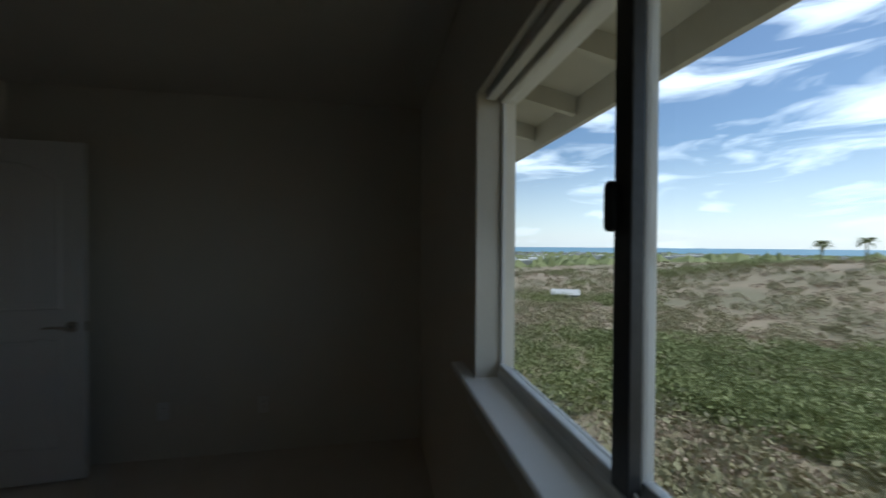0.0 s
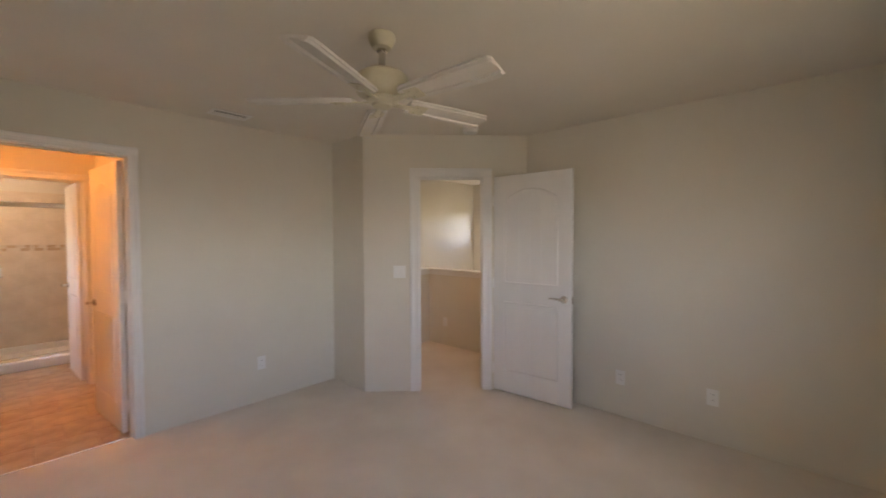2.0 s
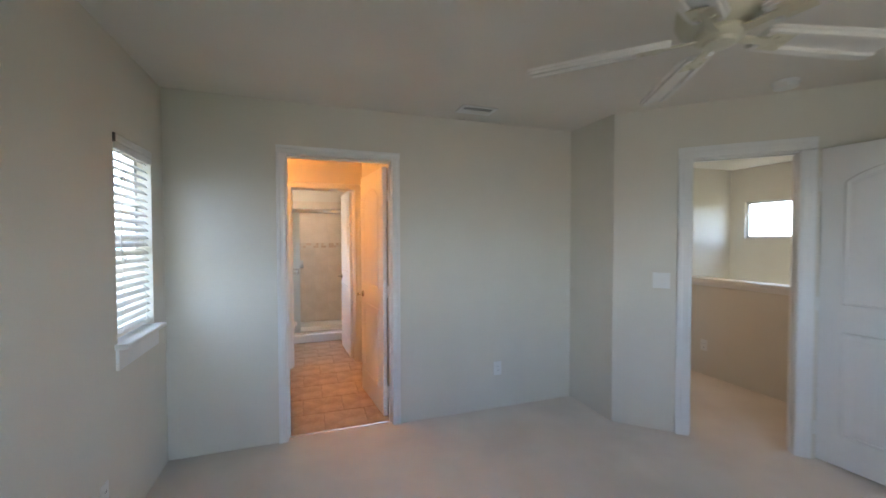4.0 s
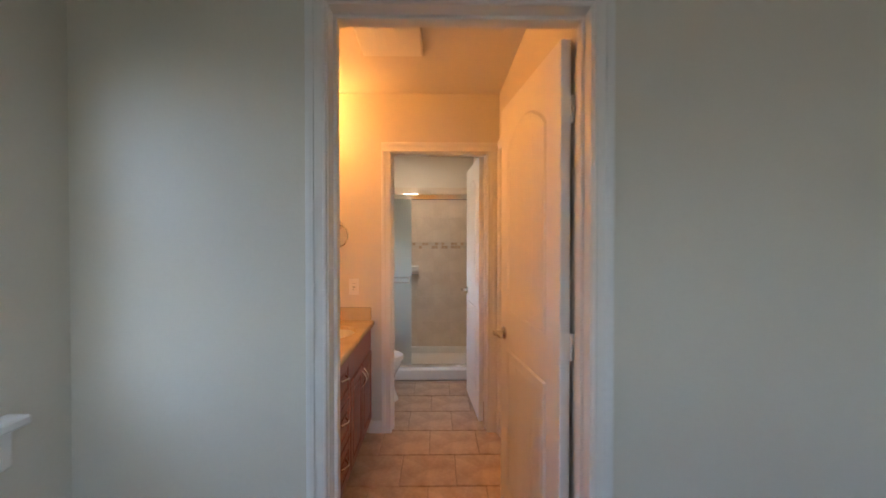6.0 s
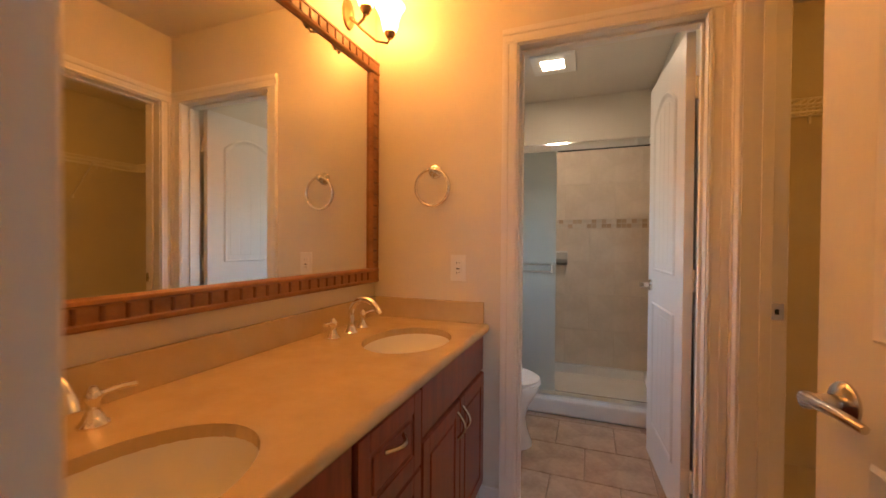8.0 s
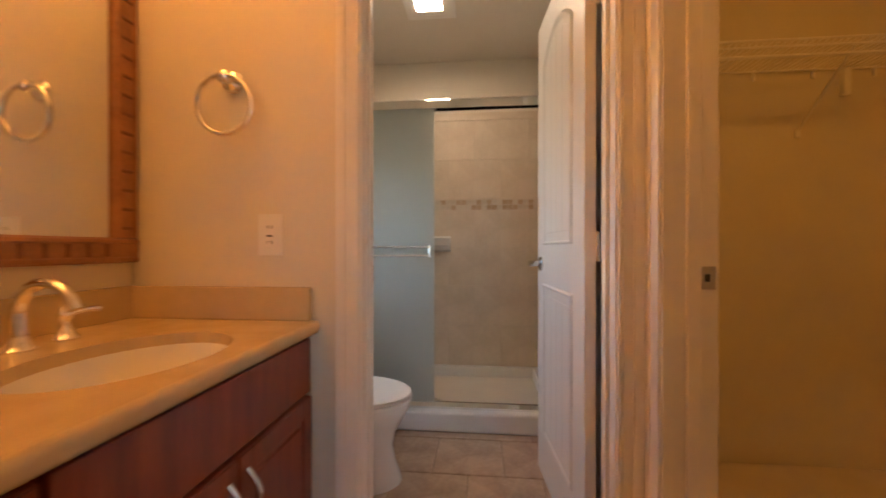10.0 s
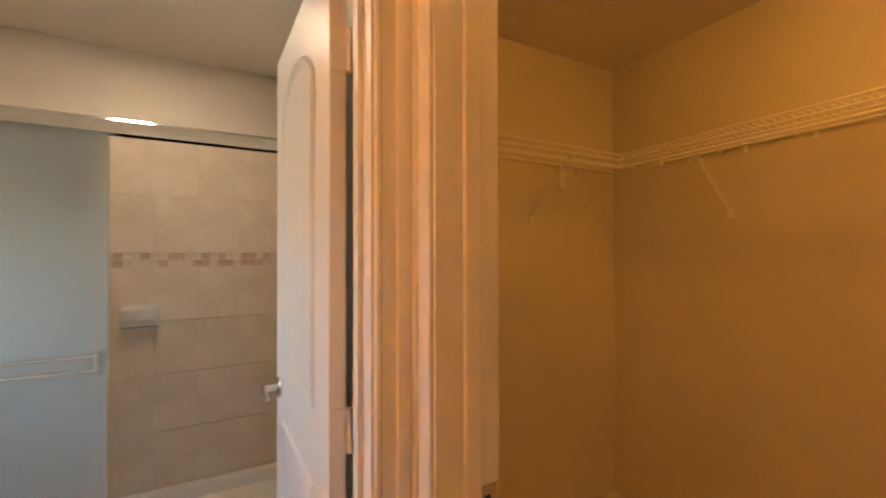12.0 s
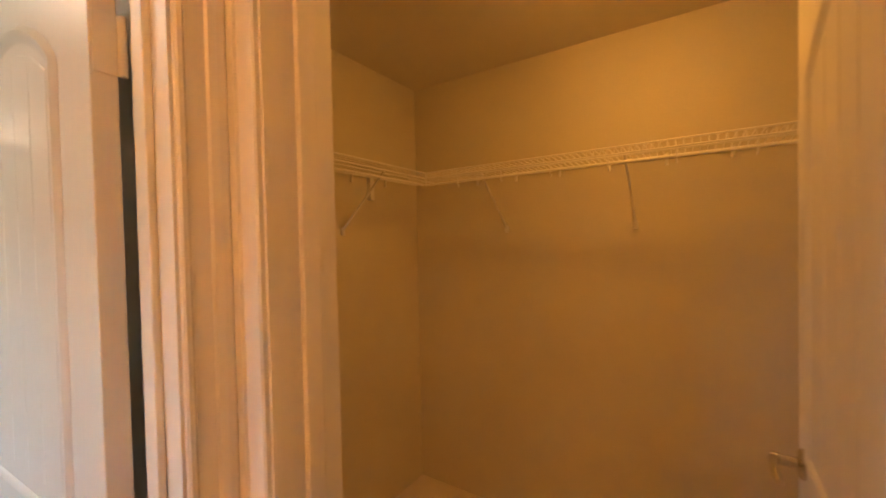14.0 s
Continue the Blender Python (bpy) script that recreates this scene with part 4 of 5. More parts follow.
def front(root, name, y0, y1, z0, z1, raised=True):
    bm = bmesh.new()
    box(bm, (FXC, y0, z0), (FXC + 0.016, y1, z1), 0.003)
    leaf = part(name, bm, M_WOOD, root)
    if raised and z1 - z0 > 0.18:
        b = 0.05
        x0, x1 = FXC + 0.0155, FXC + 0.021
        for nm, lo, hi, bev in (("stile", (x0, y0 + 0.002, z0 + 0.002), (x1, y0 + b, z1 - 0.002), 0.002), ("stile", (x0, y1 - b, z0 + 0.002), (x1, y1 - 0.002, z1 - 0.002), 0.002),
                                ("rail", (x0, y0 + b, z0 + 0.002), (x1, y1 - b, z0 + b), 0.002), ("rail", (x0, y0 + b, z1 - b), (x1, y1 - b, z1 - 0.002), 0.002),
                                ("raised_panel", (x0, y0 + b + 0.014, z0 + b + 0.014), (x1 - 0.001, y1 - b - 0.014, z1 - b - 0.014), 0.004)):
            bm = bmesh.new()
            box(bm, lo, hi, bev)
            part(nm, bm, M_WOOD, leaf)
    return leaf


def cabinet(y0, y1, kind):
    root = thing("vanity_cabinet", pose(VX0 + 0.28, (y0 + y1) / 2, 0), "cherry-stained wooden vanity cabinet with " + ("double doors" if kind == "doors" else "three drawers") + " below the cream top", "cabinet", "vanity cabinets")
    bm = bmesh.new()
    box(bm, (VX0 + 0.002, y0 + 0.001, cab_z0), (FXC, y0 + 0.019, cab_z1))
    box(bm, (VX0 + 0.002, y1 - 0.019, cab_z0), (FXC, y1 - 0.001, cab_z1))
    box(bm, (VX0 + 0.002, y0 + 0.019, cab_z0), (FXC, y1 - 0.019, cab_z0 + 0.018))
    box(bm, (FXC - 0.018, y0 + 0.019, cab_z0 + 0.018), (FXC, y1 - 0.019, cab_z1))
    part("body", bm, M_WOOD, root)
    bm = bmesh.new()
    box(bm, (VX0 + 0.002, y0 + 0.001, 0), (FXC - 0.06, y1 - 0.001, cab_z0))
    part("toe_kick", bm, M_WOOD, root)
    g = 0.006
    if kind == "doors":
        front(root, "false_drawer", y0 + g, y1 - g, cab_z1 - 0.165, cab_z1 - 0.012, False)
        mid = (y0 + y1) / 2
        for a, b, py in ((y0 + g, mid - 0.002, mid - 0.03), (mid + 0.002, y1 - g, mid + 0.03)):
            leaf = front(root, "door", a, b, cab_z0 + 0.01, cab_z1 - 0.175)
            cup_pull(leaf, py, cab_z1 - 0.26, False)
    else:
        h = (cab_z1 - 0.012 - cab_z0 - 0.01) / 3
        for i in range(3):
            z0 = cab_z0 + 0.01 + h * i
            leaf = front(root, "drawer", y0 + g, y1 - g, z0 + 0.003, z0 + h - 0.003)
            cup_pull(leaf, (y0 + y1) / 2, z0 + h / 2 + 0.03, True)


cabinet(1.005, YB1 - 0.003, "doors")
cabinet(0.67, 1.005, "drawers")
cabinet(YB0 + 0.003, 0.67, "doors")

# framed mirror
MY0, MY1, MZ0, MZ1 = 0.17, 1.690, 0.985, 2.065
mir = thing("vanity_mirror", pose(XV, (MY0 + MY1) / 2, MZ0), "wide mirror in a ribbed brown wooden frame", "mirror")
fw = 0.072
bm = bmesh.new()
box(bm, (XV + 0.002, MY0 + fw - 0.01, MZ0 + fw - 0.01), (XV + 0.012, MY1 - fw + 0.01, MZ1 - fw + 0.01))
part("glass", bm, M_MIRROR, mir, "clear mirror glass")
FP = [(0, 0), (0, 0.020), (0.006, 0.027), (0.014, 0.028), (0.018, 0.024), (0.054, 0.024), (0.058, 0.029), (0.066, 0.027), (0.072, 0.018), (0.072, 0)]
for k in range(4):
    bm = bmesh.new()
    if k == 0:
        extrude(bm, FP, (XV + 0.001, MY0, MZ0), Z, (1, 0, 0), (0, 1, 0), MY1 - MY0)
    elif k == 1:
        extrude(bm, FP, (XV + 0.001, MY0, MZ1), -Z, (1, 0, 0), (0, 1, 0), MY1 - MY0)
    elif k == 2:
        extrude(bm, FP, (XV + 0.0015, MY0, MZ0 + fw), (0, 1, 0), (1, 0, 0), Z, MZ1 - MZ0 - 2 * fw)
    else:
        extrude(bm, FP, (XV + 0.0015, MY1, MZ0 + fw), (0, -1, 0), (1, 0, 0), Z, MZ1 - MZ0 - 2 * fw)
    part("frame_side", bm, M_FRAME, mir)
rib = None


def add_rib(m):
    global rib
    if rib is None:
        bm = bmesh.new()
        extrude(bm, [(-0.0055, 0), (-0.004, 0.004), (0, 0.0055), (0.004, 0.004), (0.0055, 0)], (-0.017, 0, 0), (0, 1, 0), Z, (1, 0, 0), 0.034)
        rib = finish("rib", bm, M_RIB)
        ob = rib
    else:
        ob = new("rib", rib.data)
    ob.parent = mir
    ob.matrix_parent_inverse = mir.matrix_basis.inverted()
    ob.matrix_basis = m


n_y, n_z = 27, 17
for i in range(n_y):
    y = MY0 + fw + (MY1 - MY0 - 2 * fw) * (i + 0.5) / n_y
    for z in (MZ0 + 0.036, MZ1 - 0.036):
        add_rib(Matrix(((0, 0, 1, XV + 0.025), (0, 1, 0, y), (-1, 0, 0, z), (0, 0, 0, 1))))
for i in range(n_z):
    z = MZ0 + fw + (MZ1 - MZ0 - 2 * fw) * (i + 0.5) / n_z
    for y in (MY0 + 0.036, MY1 - 0.036):
        add_rib(Matrix(((0, 0, 1, XV + 0.025), (1, 0, 0, y), (0, 1, 0, z), (0, 0, 0, 1))))


def sconce(y):
    root = thing("vanity_sconce", pose(XV, y, 2.18), "bronze wall light with two glowing bell glass shades", "wall light", "vanity lights")
    bm = bmesh.new()
    lathe(bm, [(0, 0.022), (0.02, 0.021), (0.03, 0.014), (0.046, 0.010), (0.05, 0.0), (0, 0)], 28, Matrix.Translation((XV, y, 2.18)) @ Matrix.Rotation(math.pi / 2, 4, "Y"), 1.35, 0.85)
    part("back_plate", bm, M_BRONZE, root, smooth=True)
    for s in (-1, 1):
        yy = y + s * 0.10
        xx = XV + 0.155
        bm = bmesh.new()
        tube(bm, [(XV + 0.015, y, 2.165), (XV + 0.05, y + s * 0.03, 2.125), (XV + 0.10, y + s * 0.07, 2.082), (xx - 0.012, yy, 2.078), (xx, yy, 2.105)], [0.007, 0.006, 0.006, 0.006, 0.007], 10)
        lathe(bm, [(0, 0.0), (0.014, 0.002), (0.024, 0.018), (0.026, 0.03), (0, 0.03)], 18, Matrix.Translation((xx, yy, 2.095)))
        part("arm", bm, M_BRONZE, root, smooth=True)
        bm = bmesh.new()
        lathe(bm, [(0.0, 0.0), (0.026, 0.0), (0.036, 0.025), (0.042, 0.06), (0.052, 0.09), (0.068, 0.115), (0.064, 0.116), (0.048, 0.092), (0.038, 0.06), (0.03, 0.02), (0, 0.01)], 28, Matrix.Translation((xx, yy, 2.123)))
        part("shade", bm, M_SCONCE, root, "glowing frosted glass bell shade", True)


sconce(1.46)
sconce(0.42)

# towel ring and outlet on the end wall
ring = thing("towel_ring", pose(-0.364, YB1, 1.516), "polished chrome towel ring on the end wall", "towel ring")
bm = bmesh.new()
lathe(bm, [(0, 0.0), (0.034, 0.0), (0.034, 0.005), (0.029, 0.009), (0.028, 0.014), (0.020, 0.020), (0.013, 0.024), (0.012, 0.034), (0.018, 0.038), (0.019, 0.048), (0.012, 0.055), (0, 0.057)], 28, Matrix.Translation((-0.364, YB1, 1.512)) @ Matrix.Rotation(math.pi / 2, 4, "X"))
part("post", bm, M_CHROME, ring, smooth=True)
bm = bmesh.new()
tube(bm, arc((-0.364, YB1 - 0.043, 1.512 - 0.079), 0.082, 0, 352, (1, 0, 0.0), (0, -0.05, 1), 44), 0.0075, 10, True)
part("ring", bm, M_CHROME, ring, smooth=True)
wall_plate("wall_outlet", (-0.248, YB1, 1.066), (0, -1, 0), "white safety outlet above the vanity", "outlet", 0.074, 0.12, "gfci")

box_vent = thing("bath_fan_grille", pose(0.105, 0.93, BCEIL), "white square fan grille on the vanity room ceiling", "fan grille")
bm = bmesh.new()
box(bm, (-0.065, 0.76, BCEIL - 0.022), (0.275, 1.10, BCEIL), 0.010, seg=3)
part("cover", bm, M_PLASTIC, box_vent)
for i in range(5):
    bm = bmesh.new()
    box(bm, (-0.02 + 0.05 * i, 0.80, BCEIL - 0.0235), (-0.008 + 0.05 * i, 1.06, BCEIL - 0.0215))
    part("slot", bm, M_PLASTIC, box_vent)

# ---------------------------------------------------------------- toilet room
YC0, YTR = 2.775, 2.86
pan = thing("shower_pan", pose(0.05, 3.2, 0), "white acrylic shower base with a raised curb", "shower base")
bm = bmesh.new()
box(bm, (XV + 0.001, YC0, 0), (XT - 0.001, YC0 + 0.13, 0.108), 0.012, seg=3)
part("curb", bm, M_ACRYL, pan)
bm = bmesh.new()
box(bm, (XV + 0.001, YC0 + 0.10, 0), (XT - 0.001, YT1 - 0.001, 0.06))
for lo, hi in (((XV + 0.001, YC0 + 0.12, 0.05), (XV + 0.05, YT1 - 0.001, 0.135)), ((XT - 0.05, YC0 + 0.12, 0.05), (XT - 0.001, YT1 - 0.001, 0.135)), ((XV + 0.05, YT1 - 0.05, 0.05), (XT - 0.05, YT1 - 0.001, 0.135))):
    rim_bm = bmesh.new()
    box(rim_bm, lo, hi, 0.010, seg=2)
    part("rim", rim_bm, M_ACRYL, pan)
part("basin", bm, M_ACRYL, pan)
bm = bmesh.new()
lathe(bm, [(0, 0.004), (0.035, 0.004), (0.045, 0.0), (0, 0.0)], 24, Matrix.Translation((0.07, 3.06, 0.0605)))
part("drain", bm, M_CHROME, pan, smooth=True)

RZ = 1.885
encl = thing("shower_enclosure", pose(0.05, YTR, 0.108), "chrome-framed sliding shower door with frosted glass", "shower door")
bm = bmesh.new()
extrude(bm, [(-0.028, 0), (-0.028, 0.045), (-0.02, 0.055), (0.02, 0.055), (0.028, 0.045), (0.028, 0), (0.022, 0), (0.022, 0.04), (-0.022, 0.04), (-0.022, 0)], (XV + 0.002, YTR, RZ - 0.055), (0, 1, 0), Z, (1, 0, 0), XT - XV - 0.004)
part("header", bm, M_CHROME, encl)
bm = bmesh.new()
extrude(bm, [(-0.03, 0), (-0.03, 0.012), (-0.012, 0.03), (-0.008, 0.03), (-0.006, 0.012), (0.006, 0.012), (0.008, 0.03), (0.012, 0.03), (0.03, 0.012), (0.03, 0)], (XV + 0.002, YTR, 0.1085), (0, 1, 0), Z, (1, 0, 0), XT - XV - 0.004)
part("sill_track", bm, M_CHROME, encl)
for x0, x1, yy in ((XV + 0.02, 0.09, YTR - 0.010), (XV + 0.01, 0.05, YTR + 0.012)):
    bm = bmesh.new()
    box(bm, (x0, yy - 0.003, 0.125), (x1, yy + 0.003, RZ - 0.02), 0.001)
    part("glass_panel", bm, M_FROST, encl, "frosted glass panel")
bm = bmesh.new()
for z in (0.985, 1.035):
    tube(bm, [(XV + 0.06, YTR - 0.05, z), (0.075, YTR - 0.05, z)], 0.007, 10)
for x in (XV + 0.07, 0.068):
    tube(bm, [(x, YTR - 0.05, 0.975), (x, YTR - 0.05, 1.045)], 0.008, 10)
    tube(bm, [(x, YTR - 0.05, 1.01), (x, YTR - 0.012, 1.01)], 0.006, 10)
part("towel_bar", bm, M_CHROME, encl, "double towel bar", True)
bm = bmesh.new()
box(bm, (XT - 0.026, YTR - 0.02, 0.139), (XT - 0.002, YTR + 0.02, RZ - 0.055), 0.002)
part("wall_jamb", bm, M_CHROME, encl)

soap = thing("soap_dish", pose(0.05, YT1 - 0.01, 1.05), "white ceramic soap dish on the shower tiles", "soap dish")
bm = bmesh.new()
extrude(bm, [(0, -0.02), (-0.045, -0.005), (-0.07, 0.03), (-0.08, 0.085), (-0.072, 0.09), (-0.06, 0.045), (-0.02, 0.03), (0, 0.10)], (-0.025, YT1 - 0.010, 1.02), (0, 1, 0), Z, (1, 0, 0), 0.155)
part("dish", bm, M_PORC, soap)

shower = thing("wall_shower", pose(XV, 3.22, 2.02), "chrome shower head on a bent arm above the tiles", "shower")
bm = bmesh.new()
lathe(bm, [(0, 0.014), (0.012, 0.013), (0.024, 0.006), (0.03, 0.0), (0, 0)], 24, Matrix.Translation((XV + 0.009, 3.22, 2.05)) @ Matrix.Rotation(math.pi / 2, 4, "Y"))
part("flange", bm, M_CHROME, shower, smooth=True)
bm = bmesh.new()
tube(bm, [(XV + 0.01, 3.22, 2.05), (XV + 0.07, 3.22, 2.052), (XV + 0.11, 3.22, 2.035), (XV + 0.145, 3.22, 2.0)], 0.009, 12)
part("arm", bm, M_CHROME, shower, smooth=True)
bm = bmesh.new()
lathe(bm, [(0, 0.0), (0.012, 0.0), (0.014, -0.016), (0.030, -0.040), (0.036, -0.055), (0.034, -0.06), (0, -0.06)], 24, Matrix.Translation((XV + 0.14, 3.22, 2.005)) @ Matrix.Rotation(radians(-35), 4, "Y"))
part("spray_head", bm, M_CHROME, shower, smooth=True)

flight = thing("ceiling_light", pose(0.06, 2.86, BCEIL), "white bath fan with a lit square lens", "ceiling light")
bm = bmesh.new()
box(bm, (-0.09, 2.71, BCEIL - 0.018), (0.21, 3.01, BCEIL), 0.008, seg=3)
part("grille", bm, M_PLASTIC, flight)
bm = bmesh.new()
box(bm, (-0.02, 2.79, BCEIL - 0.0205), (0.13, 2.92, BCEIL - 0.016), 0.002)
part("lens", bm, M_FANLIGHT, flight, "glowing white lens")


def toilet():
    root = thing("toilet", pose(XV + 0.3, 2.31, 0), "white porcelain toilet with the lid down", "toilet")
    cy, tip = 2.31, 0.055
    cx = tip - 0.25

    def shell(bm, prof, n=36, front=0.25, back=0.22, half=0.185):
        rings = []
        for z, f, dx in prof:
            row = []
            for i in range(n):
                a = 2 * math.pi * i / n
                c, s = math.cos(a), math.sin(a)
                row.append(bm.verts.new((cx + dx + (front if c > 0 else back) * f * c, cy + half * f * s * (1.0 if c > 0 else 0.98), z * 0.89)))
            rings.append(row)
        for a, b in zip(rings, rings[1:]):
            for i in range(n):
                bm.faces.new((a[i], a[(i + 1) % n], b[(i + 1) % n], b[i]))
        bm.faces.new(rings[0])
        bm.faces.new(rings[-1])
    bm = bmesh.new()
    shell(bm, [(0.0, 0.70, 0.03), (0.02, 0.69, 0.028), (0.10, 0.62, 0.02), (0.18, 0.62, 0.01), (0.25, 0.72, 0.0), (0.31, 0.86, -0.005), (0.36, 0.95, 0), (0.39, 0.965, 0), (0.40, 0.95, 0)])
    part("bowl", bm, M_PORC, root, smooth=True)
    bm = bmesh.new()
    shell(bm, [(0.401, 0.96, 0), (0.405, 1.0, 0), (0.418, 1.0, 0), (0.421, 0.98, 0)])
    part("seat", bm, M_PLASTIC, root, smooth=True)
    bm = bmesh.new()
    shell(bm, [(0.423, 0.96, 0), (0.427, 0.99, 0), (0.440, 0.985, 0), (0.448, 0.93, 0), (0.452, 0.7, 0)])
    part("lid", bm, M_PLASTIC, root, smooth=True)
    bm = bmesh.new()
    box(bm, (XV + 0.012, cy - 0.22, 0.34), (XV + 0.20, cy + 0.22, 0.73), 0.025, seg=4)
    part("tank", bm, M_PORC, root, smooth=True)
    bm = bmesh.new()
    box(bm, (XV + 0.006, cy - 0.23, 0.73), (XV + 0.21, cy + 0.23, 0.765), 0.012, seg=3)
    part("tank_lid", bm, M_PORC, root, smooth=True)
    bm = bmesh.new()
    box(bm, (XV + 0.06, cy - 0.11, 0.0), (cx - 0.08, cy + 0.11, 0.352), 0.03, seg=3)
    part("trapway", bm, M_PORC, root, smooth=True)


toilet()

# ---------------------------------------------------------------- closet
SHZ = 1.865
shelf = thing("wire_shelf", pose(CX1 - 0.3, CY1 - 0.3, SHZ), "white coated wire closet shelf running round the corner", "wire shelf")
SYF, SXF = 2.305, 2.150                                   # front edges of the two runs
YE, XE = 0.15, CX0 + 0.02
for pts in ([(XE, SYF, SHZ), (SXF, SYF, SHZ)], [(XE, SYF, SHZ - 0.028), (SXF, SYF, SHZ - 0.028)], [(XE, CY1 - 0.012, SHZ - 0.004), (CX1 - 0.01, CY1 - 0.012, SHZ - 0.004)],
            [(XE, CY1 - 0.15, SHZ - 0.004), (CX1 - 0.01, CY1 - 0.15, SHZ - 0.004)], [(SXF, SYF, SHZ), (SXF, YE, SHZ)], [(SXF, SYF, SHZ - 0.028), (SXF, YE, SHZ - 0.028)],
            [(CX1 - 0.012, SYF, SHZ - 0.004), (CX1 - 0.012, YE, SHZ - 0.004)], [(CX1 - 0.15, SYF, SHZ - 0.004), (CX1 - 0.15, YE, SHZ - 0.004)]):
    bm = bmesh.new()
    tube(bm, pts, 0.0043, 6)
    part("long_wire", bm, M_WIRE, shelf)
for pts in ([(XE, SYF + 0.012, SHZ - 0.06), (SXF - 0.004, SYF + 0.012, SHZ - 0.06)], [(SXF + 0.012, SYF, SHZ - 0.06), (SXF + 0.012, YE, SHZ - 0.06)]):
    bm = bmesh.new()
    tube(bm, pts, 0.0065, 8)
    part("hang_rail", bm, M_WIRE, shelf)
bm = bmesh.new()
tube(bm, [(SXF, SYF, SHZ + 0.004), (SXF, SYF, SHZ - 0.066)], 0.006, 8)
part("corner_post", bm, M_WIRE, shelf)
bm = bmesh.new()
n = int((CX1 - XE) / 0.026)
for i in range(n):
    x = XE + 0.026 * i
    tube(bm, [(x, CY1 - 0.008, SHZ), (x, SYF, SHZ + 0.002), (x, SYF - 0.002, SHZ - 0.028)], 0.002, 4)
n = int((SYF - YE) / 0.026)
for i in range(n):
    y = SYF - 0.013 - 0.026 * i
    tube(bm, [(CX1 - 0.008, y, SHZ), (SXF, y, SHZ + 0.002), (SXF - 0.002, y, SHZ - 0.028)], 0.002, 4)
cw = part("wire_mesh", bm, M_WIRE, shelf)
cw["kind"] = "stuff"
FZB = 1.565
for foot, head in (((1.838, CY1, FZB), (1.838 + 0.0, SYF + 0.01, SHZ - 0.03)), ((CX1, 1.984, FZB), (SXF + 0.01, 1.984, SHZ - 0.03)), ((CX1, 1.345, FZB), (SXF + 0.01, 1.345, SHZ - 0.03)), ((CX1, 0.70, FZB), (SXF + 0.01, 0.70, SHZ - 0.03)), ((1.15, CY1, FZB), (1.15, SYF + 0.01, SHZ - 0.03))):
    bm = bmesh.new()
    f, h = Vector(foot), Vector(head)
    d = (h - f).normalized()
    tube(bm, [f + d * 0.012, h], 0.006, 8)
    s = Z.cross(d).normalized()
    n = Vector((0, -1, 0)) if abs(foot[1] - CY1) < 1e-6 else Vector((-1, 0, 0))
    u = Z.cross(n)
    q = Matrix(((u.x, n.x, 0, f.x), (u.y, n.y, 0, f.y), (0, 0, 1, f.z), (0, 0, 0, 1)))
    box(bm, (-0.011, 0.0, -0.020), (0.011, 0.014, 0.018), 0.003, m=q)
    part("bracket", bm, M_WIRE, shelf)
for i in range(9):
    y = 2.16 - 0.235 * i
    bm = bmesh.new()
    box(bm, (CX1 - 0.013, y - 0.006, SHZ - 0.045), (CX1, y + 0.006, SHZ + 0.006), 0.003)
    part("wall_clip", bm, M_WIRE, shelf)
    bm = bmesh.new()
    tube(bm, [(SXF + 0.002, y - 0.05, SHZ - 0.026), (SXF + 0.004, y - 0.05, SHZ - 0.075), (SXF + 0.012, y - 0.05, SHZ - 0.088), (SXF + 0.022, y - 0.05, SHZ - 0.076)], 0.003, 6)
    part("rail_hook", bm, M_WIRE, shelf)
for i in range(5):
    x = CX0 + 0.2 + 0.26 * i
    bm = bmesh.new()
    box(bm, (x - 0.006, CY1 - 0.013, SHZ - 0.045), (x + 0.006, CY1, SHZ + 0.006), 0.003)
    part("wall_clip", bm, M_WIRE, shelf)
bm = bmesh.new()
box(bm, (2.02, CY1 - 0.03, SHZ - 0.13), (2.05, CY1, SHZ - 0.008), 0.003)
part("end_bracket", bm, M_WIRE, shelf)

lamp = thing("closet_ceiling_light", pose(1.74, 1.31, BCEIL), "round glowing ceiling light in the closet", "ceiling light")
bm = bmesh.new()
lathe(bm, [(0, 0), (0.13, 0), (0.135, -0.012), (0.125, -0.022), (0, -0.022)], 32, lamp.matrix_basis)
part("base", bm, M_PLASTIC, lamp, smooth=True)
bm = bmesh.new()
lathe(bm, [(0.118, -0.022), (0.112, -0.05), (0.085, -0.08), (0.04, -0.095), (0, -0.098)], 32, lamp.matrix_basis)
part("glass_bowl", bm, M_CLOSETLAMP, lamp, "glowing frosted glass bowl", True)

# ---------------------------------------------------------------- outdoors
def hgt(x, y):
    d = math.hypot(x, y + 4)
    base = -3.8 - 0.085 * min(d, 60) - 0.055 * max(0, min(d - 60, 260)) - 0.012 * max(0, min(d - 320, 600))
    base += 3.0 * noise.noise(Vector((x * 0.012, y * 0.012, 0.3))) * min(1, d / 60) + 0.5 * noise.noise(Vector((x * 0.07, y * 0.07, 1.7)))
    k = max(0.0, min(1.0, (-y - 0.35 * x + 10) / 140)) * max(0.0, min(1.0, (d - 30) / 120))
    base += 11.0 * k * max(0.0, min(1.0, (700 - d) / 300))
    return max(base, -34.0) if d < 1500 else -34.0


M_GROUND = bpy.data.materials.new("hillside_ground")
_n, _l, _b = nodes_of(M_GROUND)
_tc = _n.new("ShaderNodeTexCoord")
_t1 = _n.new("ShaderNodeTexNoise")
_t1.inputs["Scale"].default_value, _t1.inputs["Detail"].default_value = 0.035, 6
_t2 = _n.new("ShaderNodeTexNoise")
_t2.inputs["Scale"].default_value, _t2.inputs["Detail"].default_value = 0.9, 6
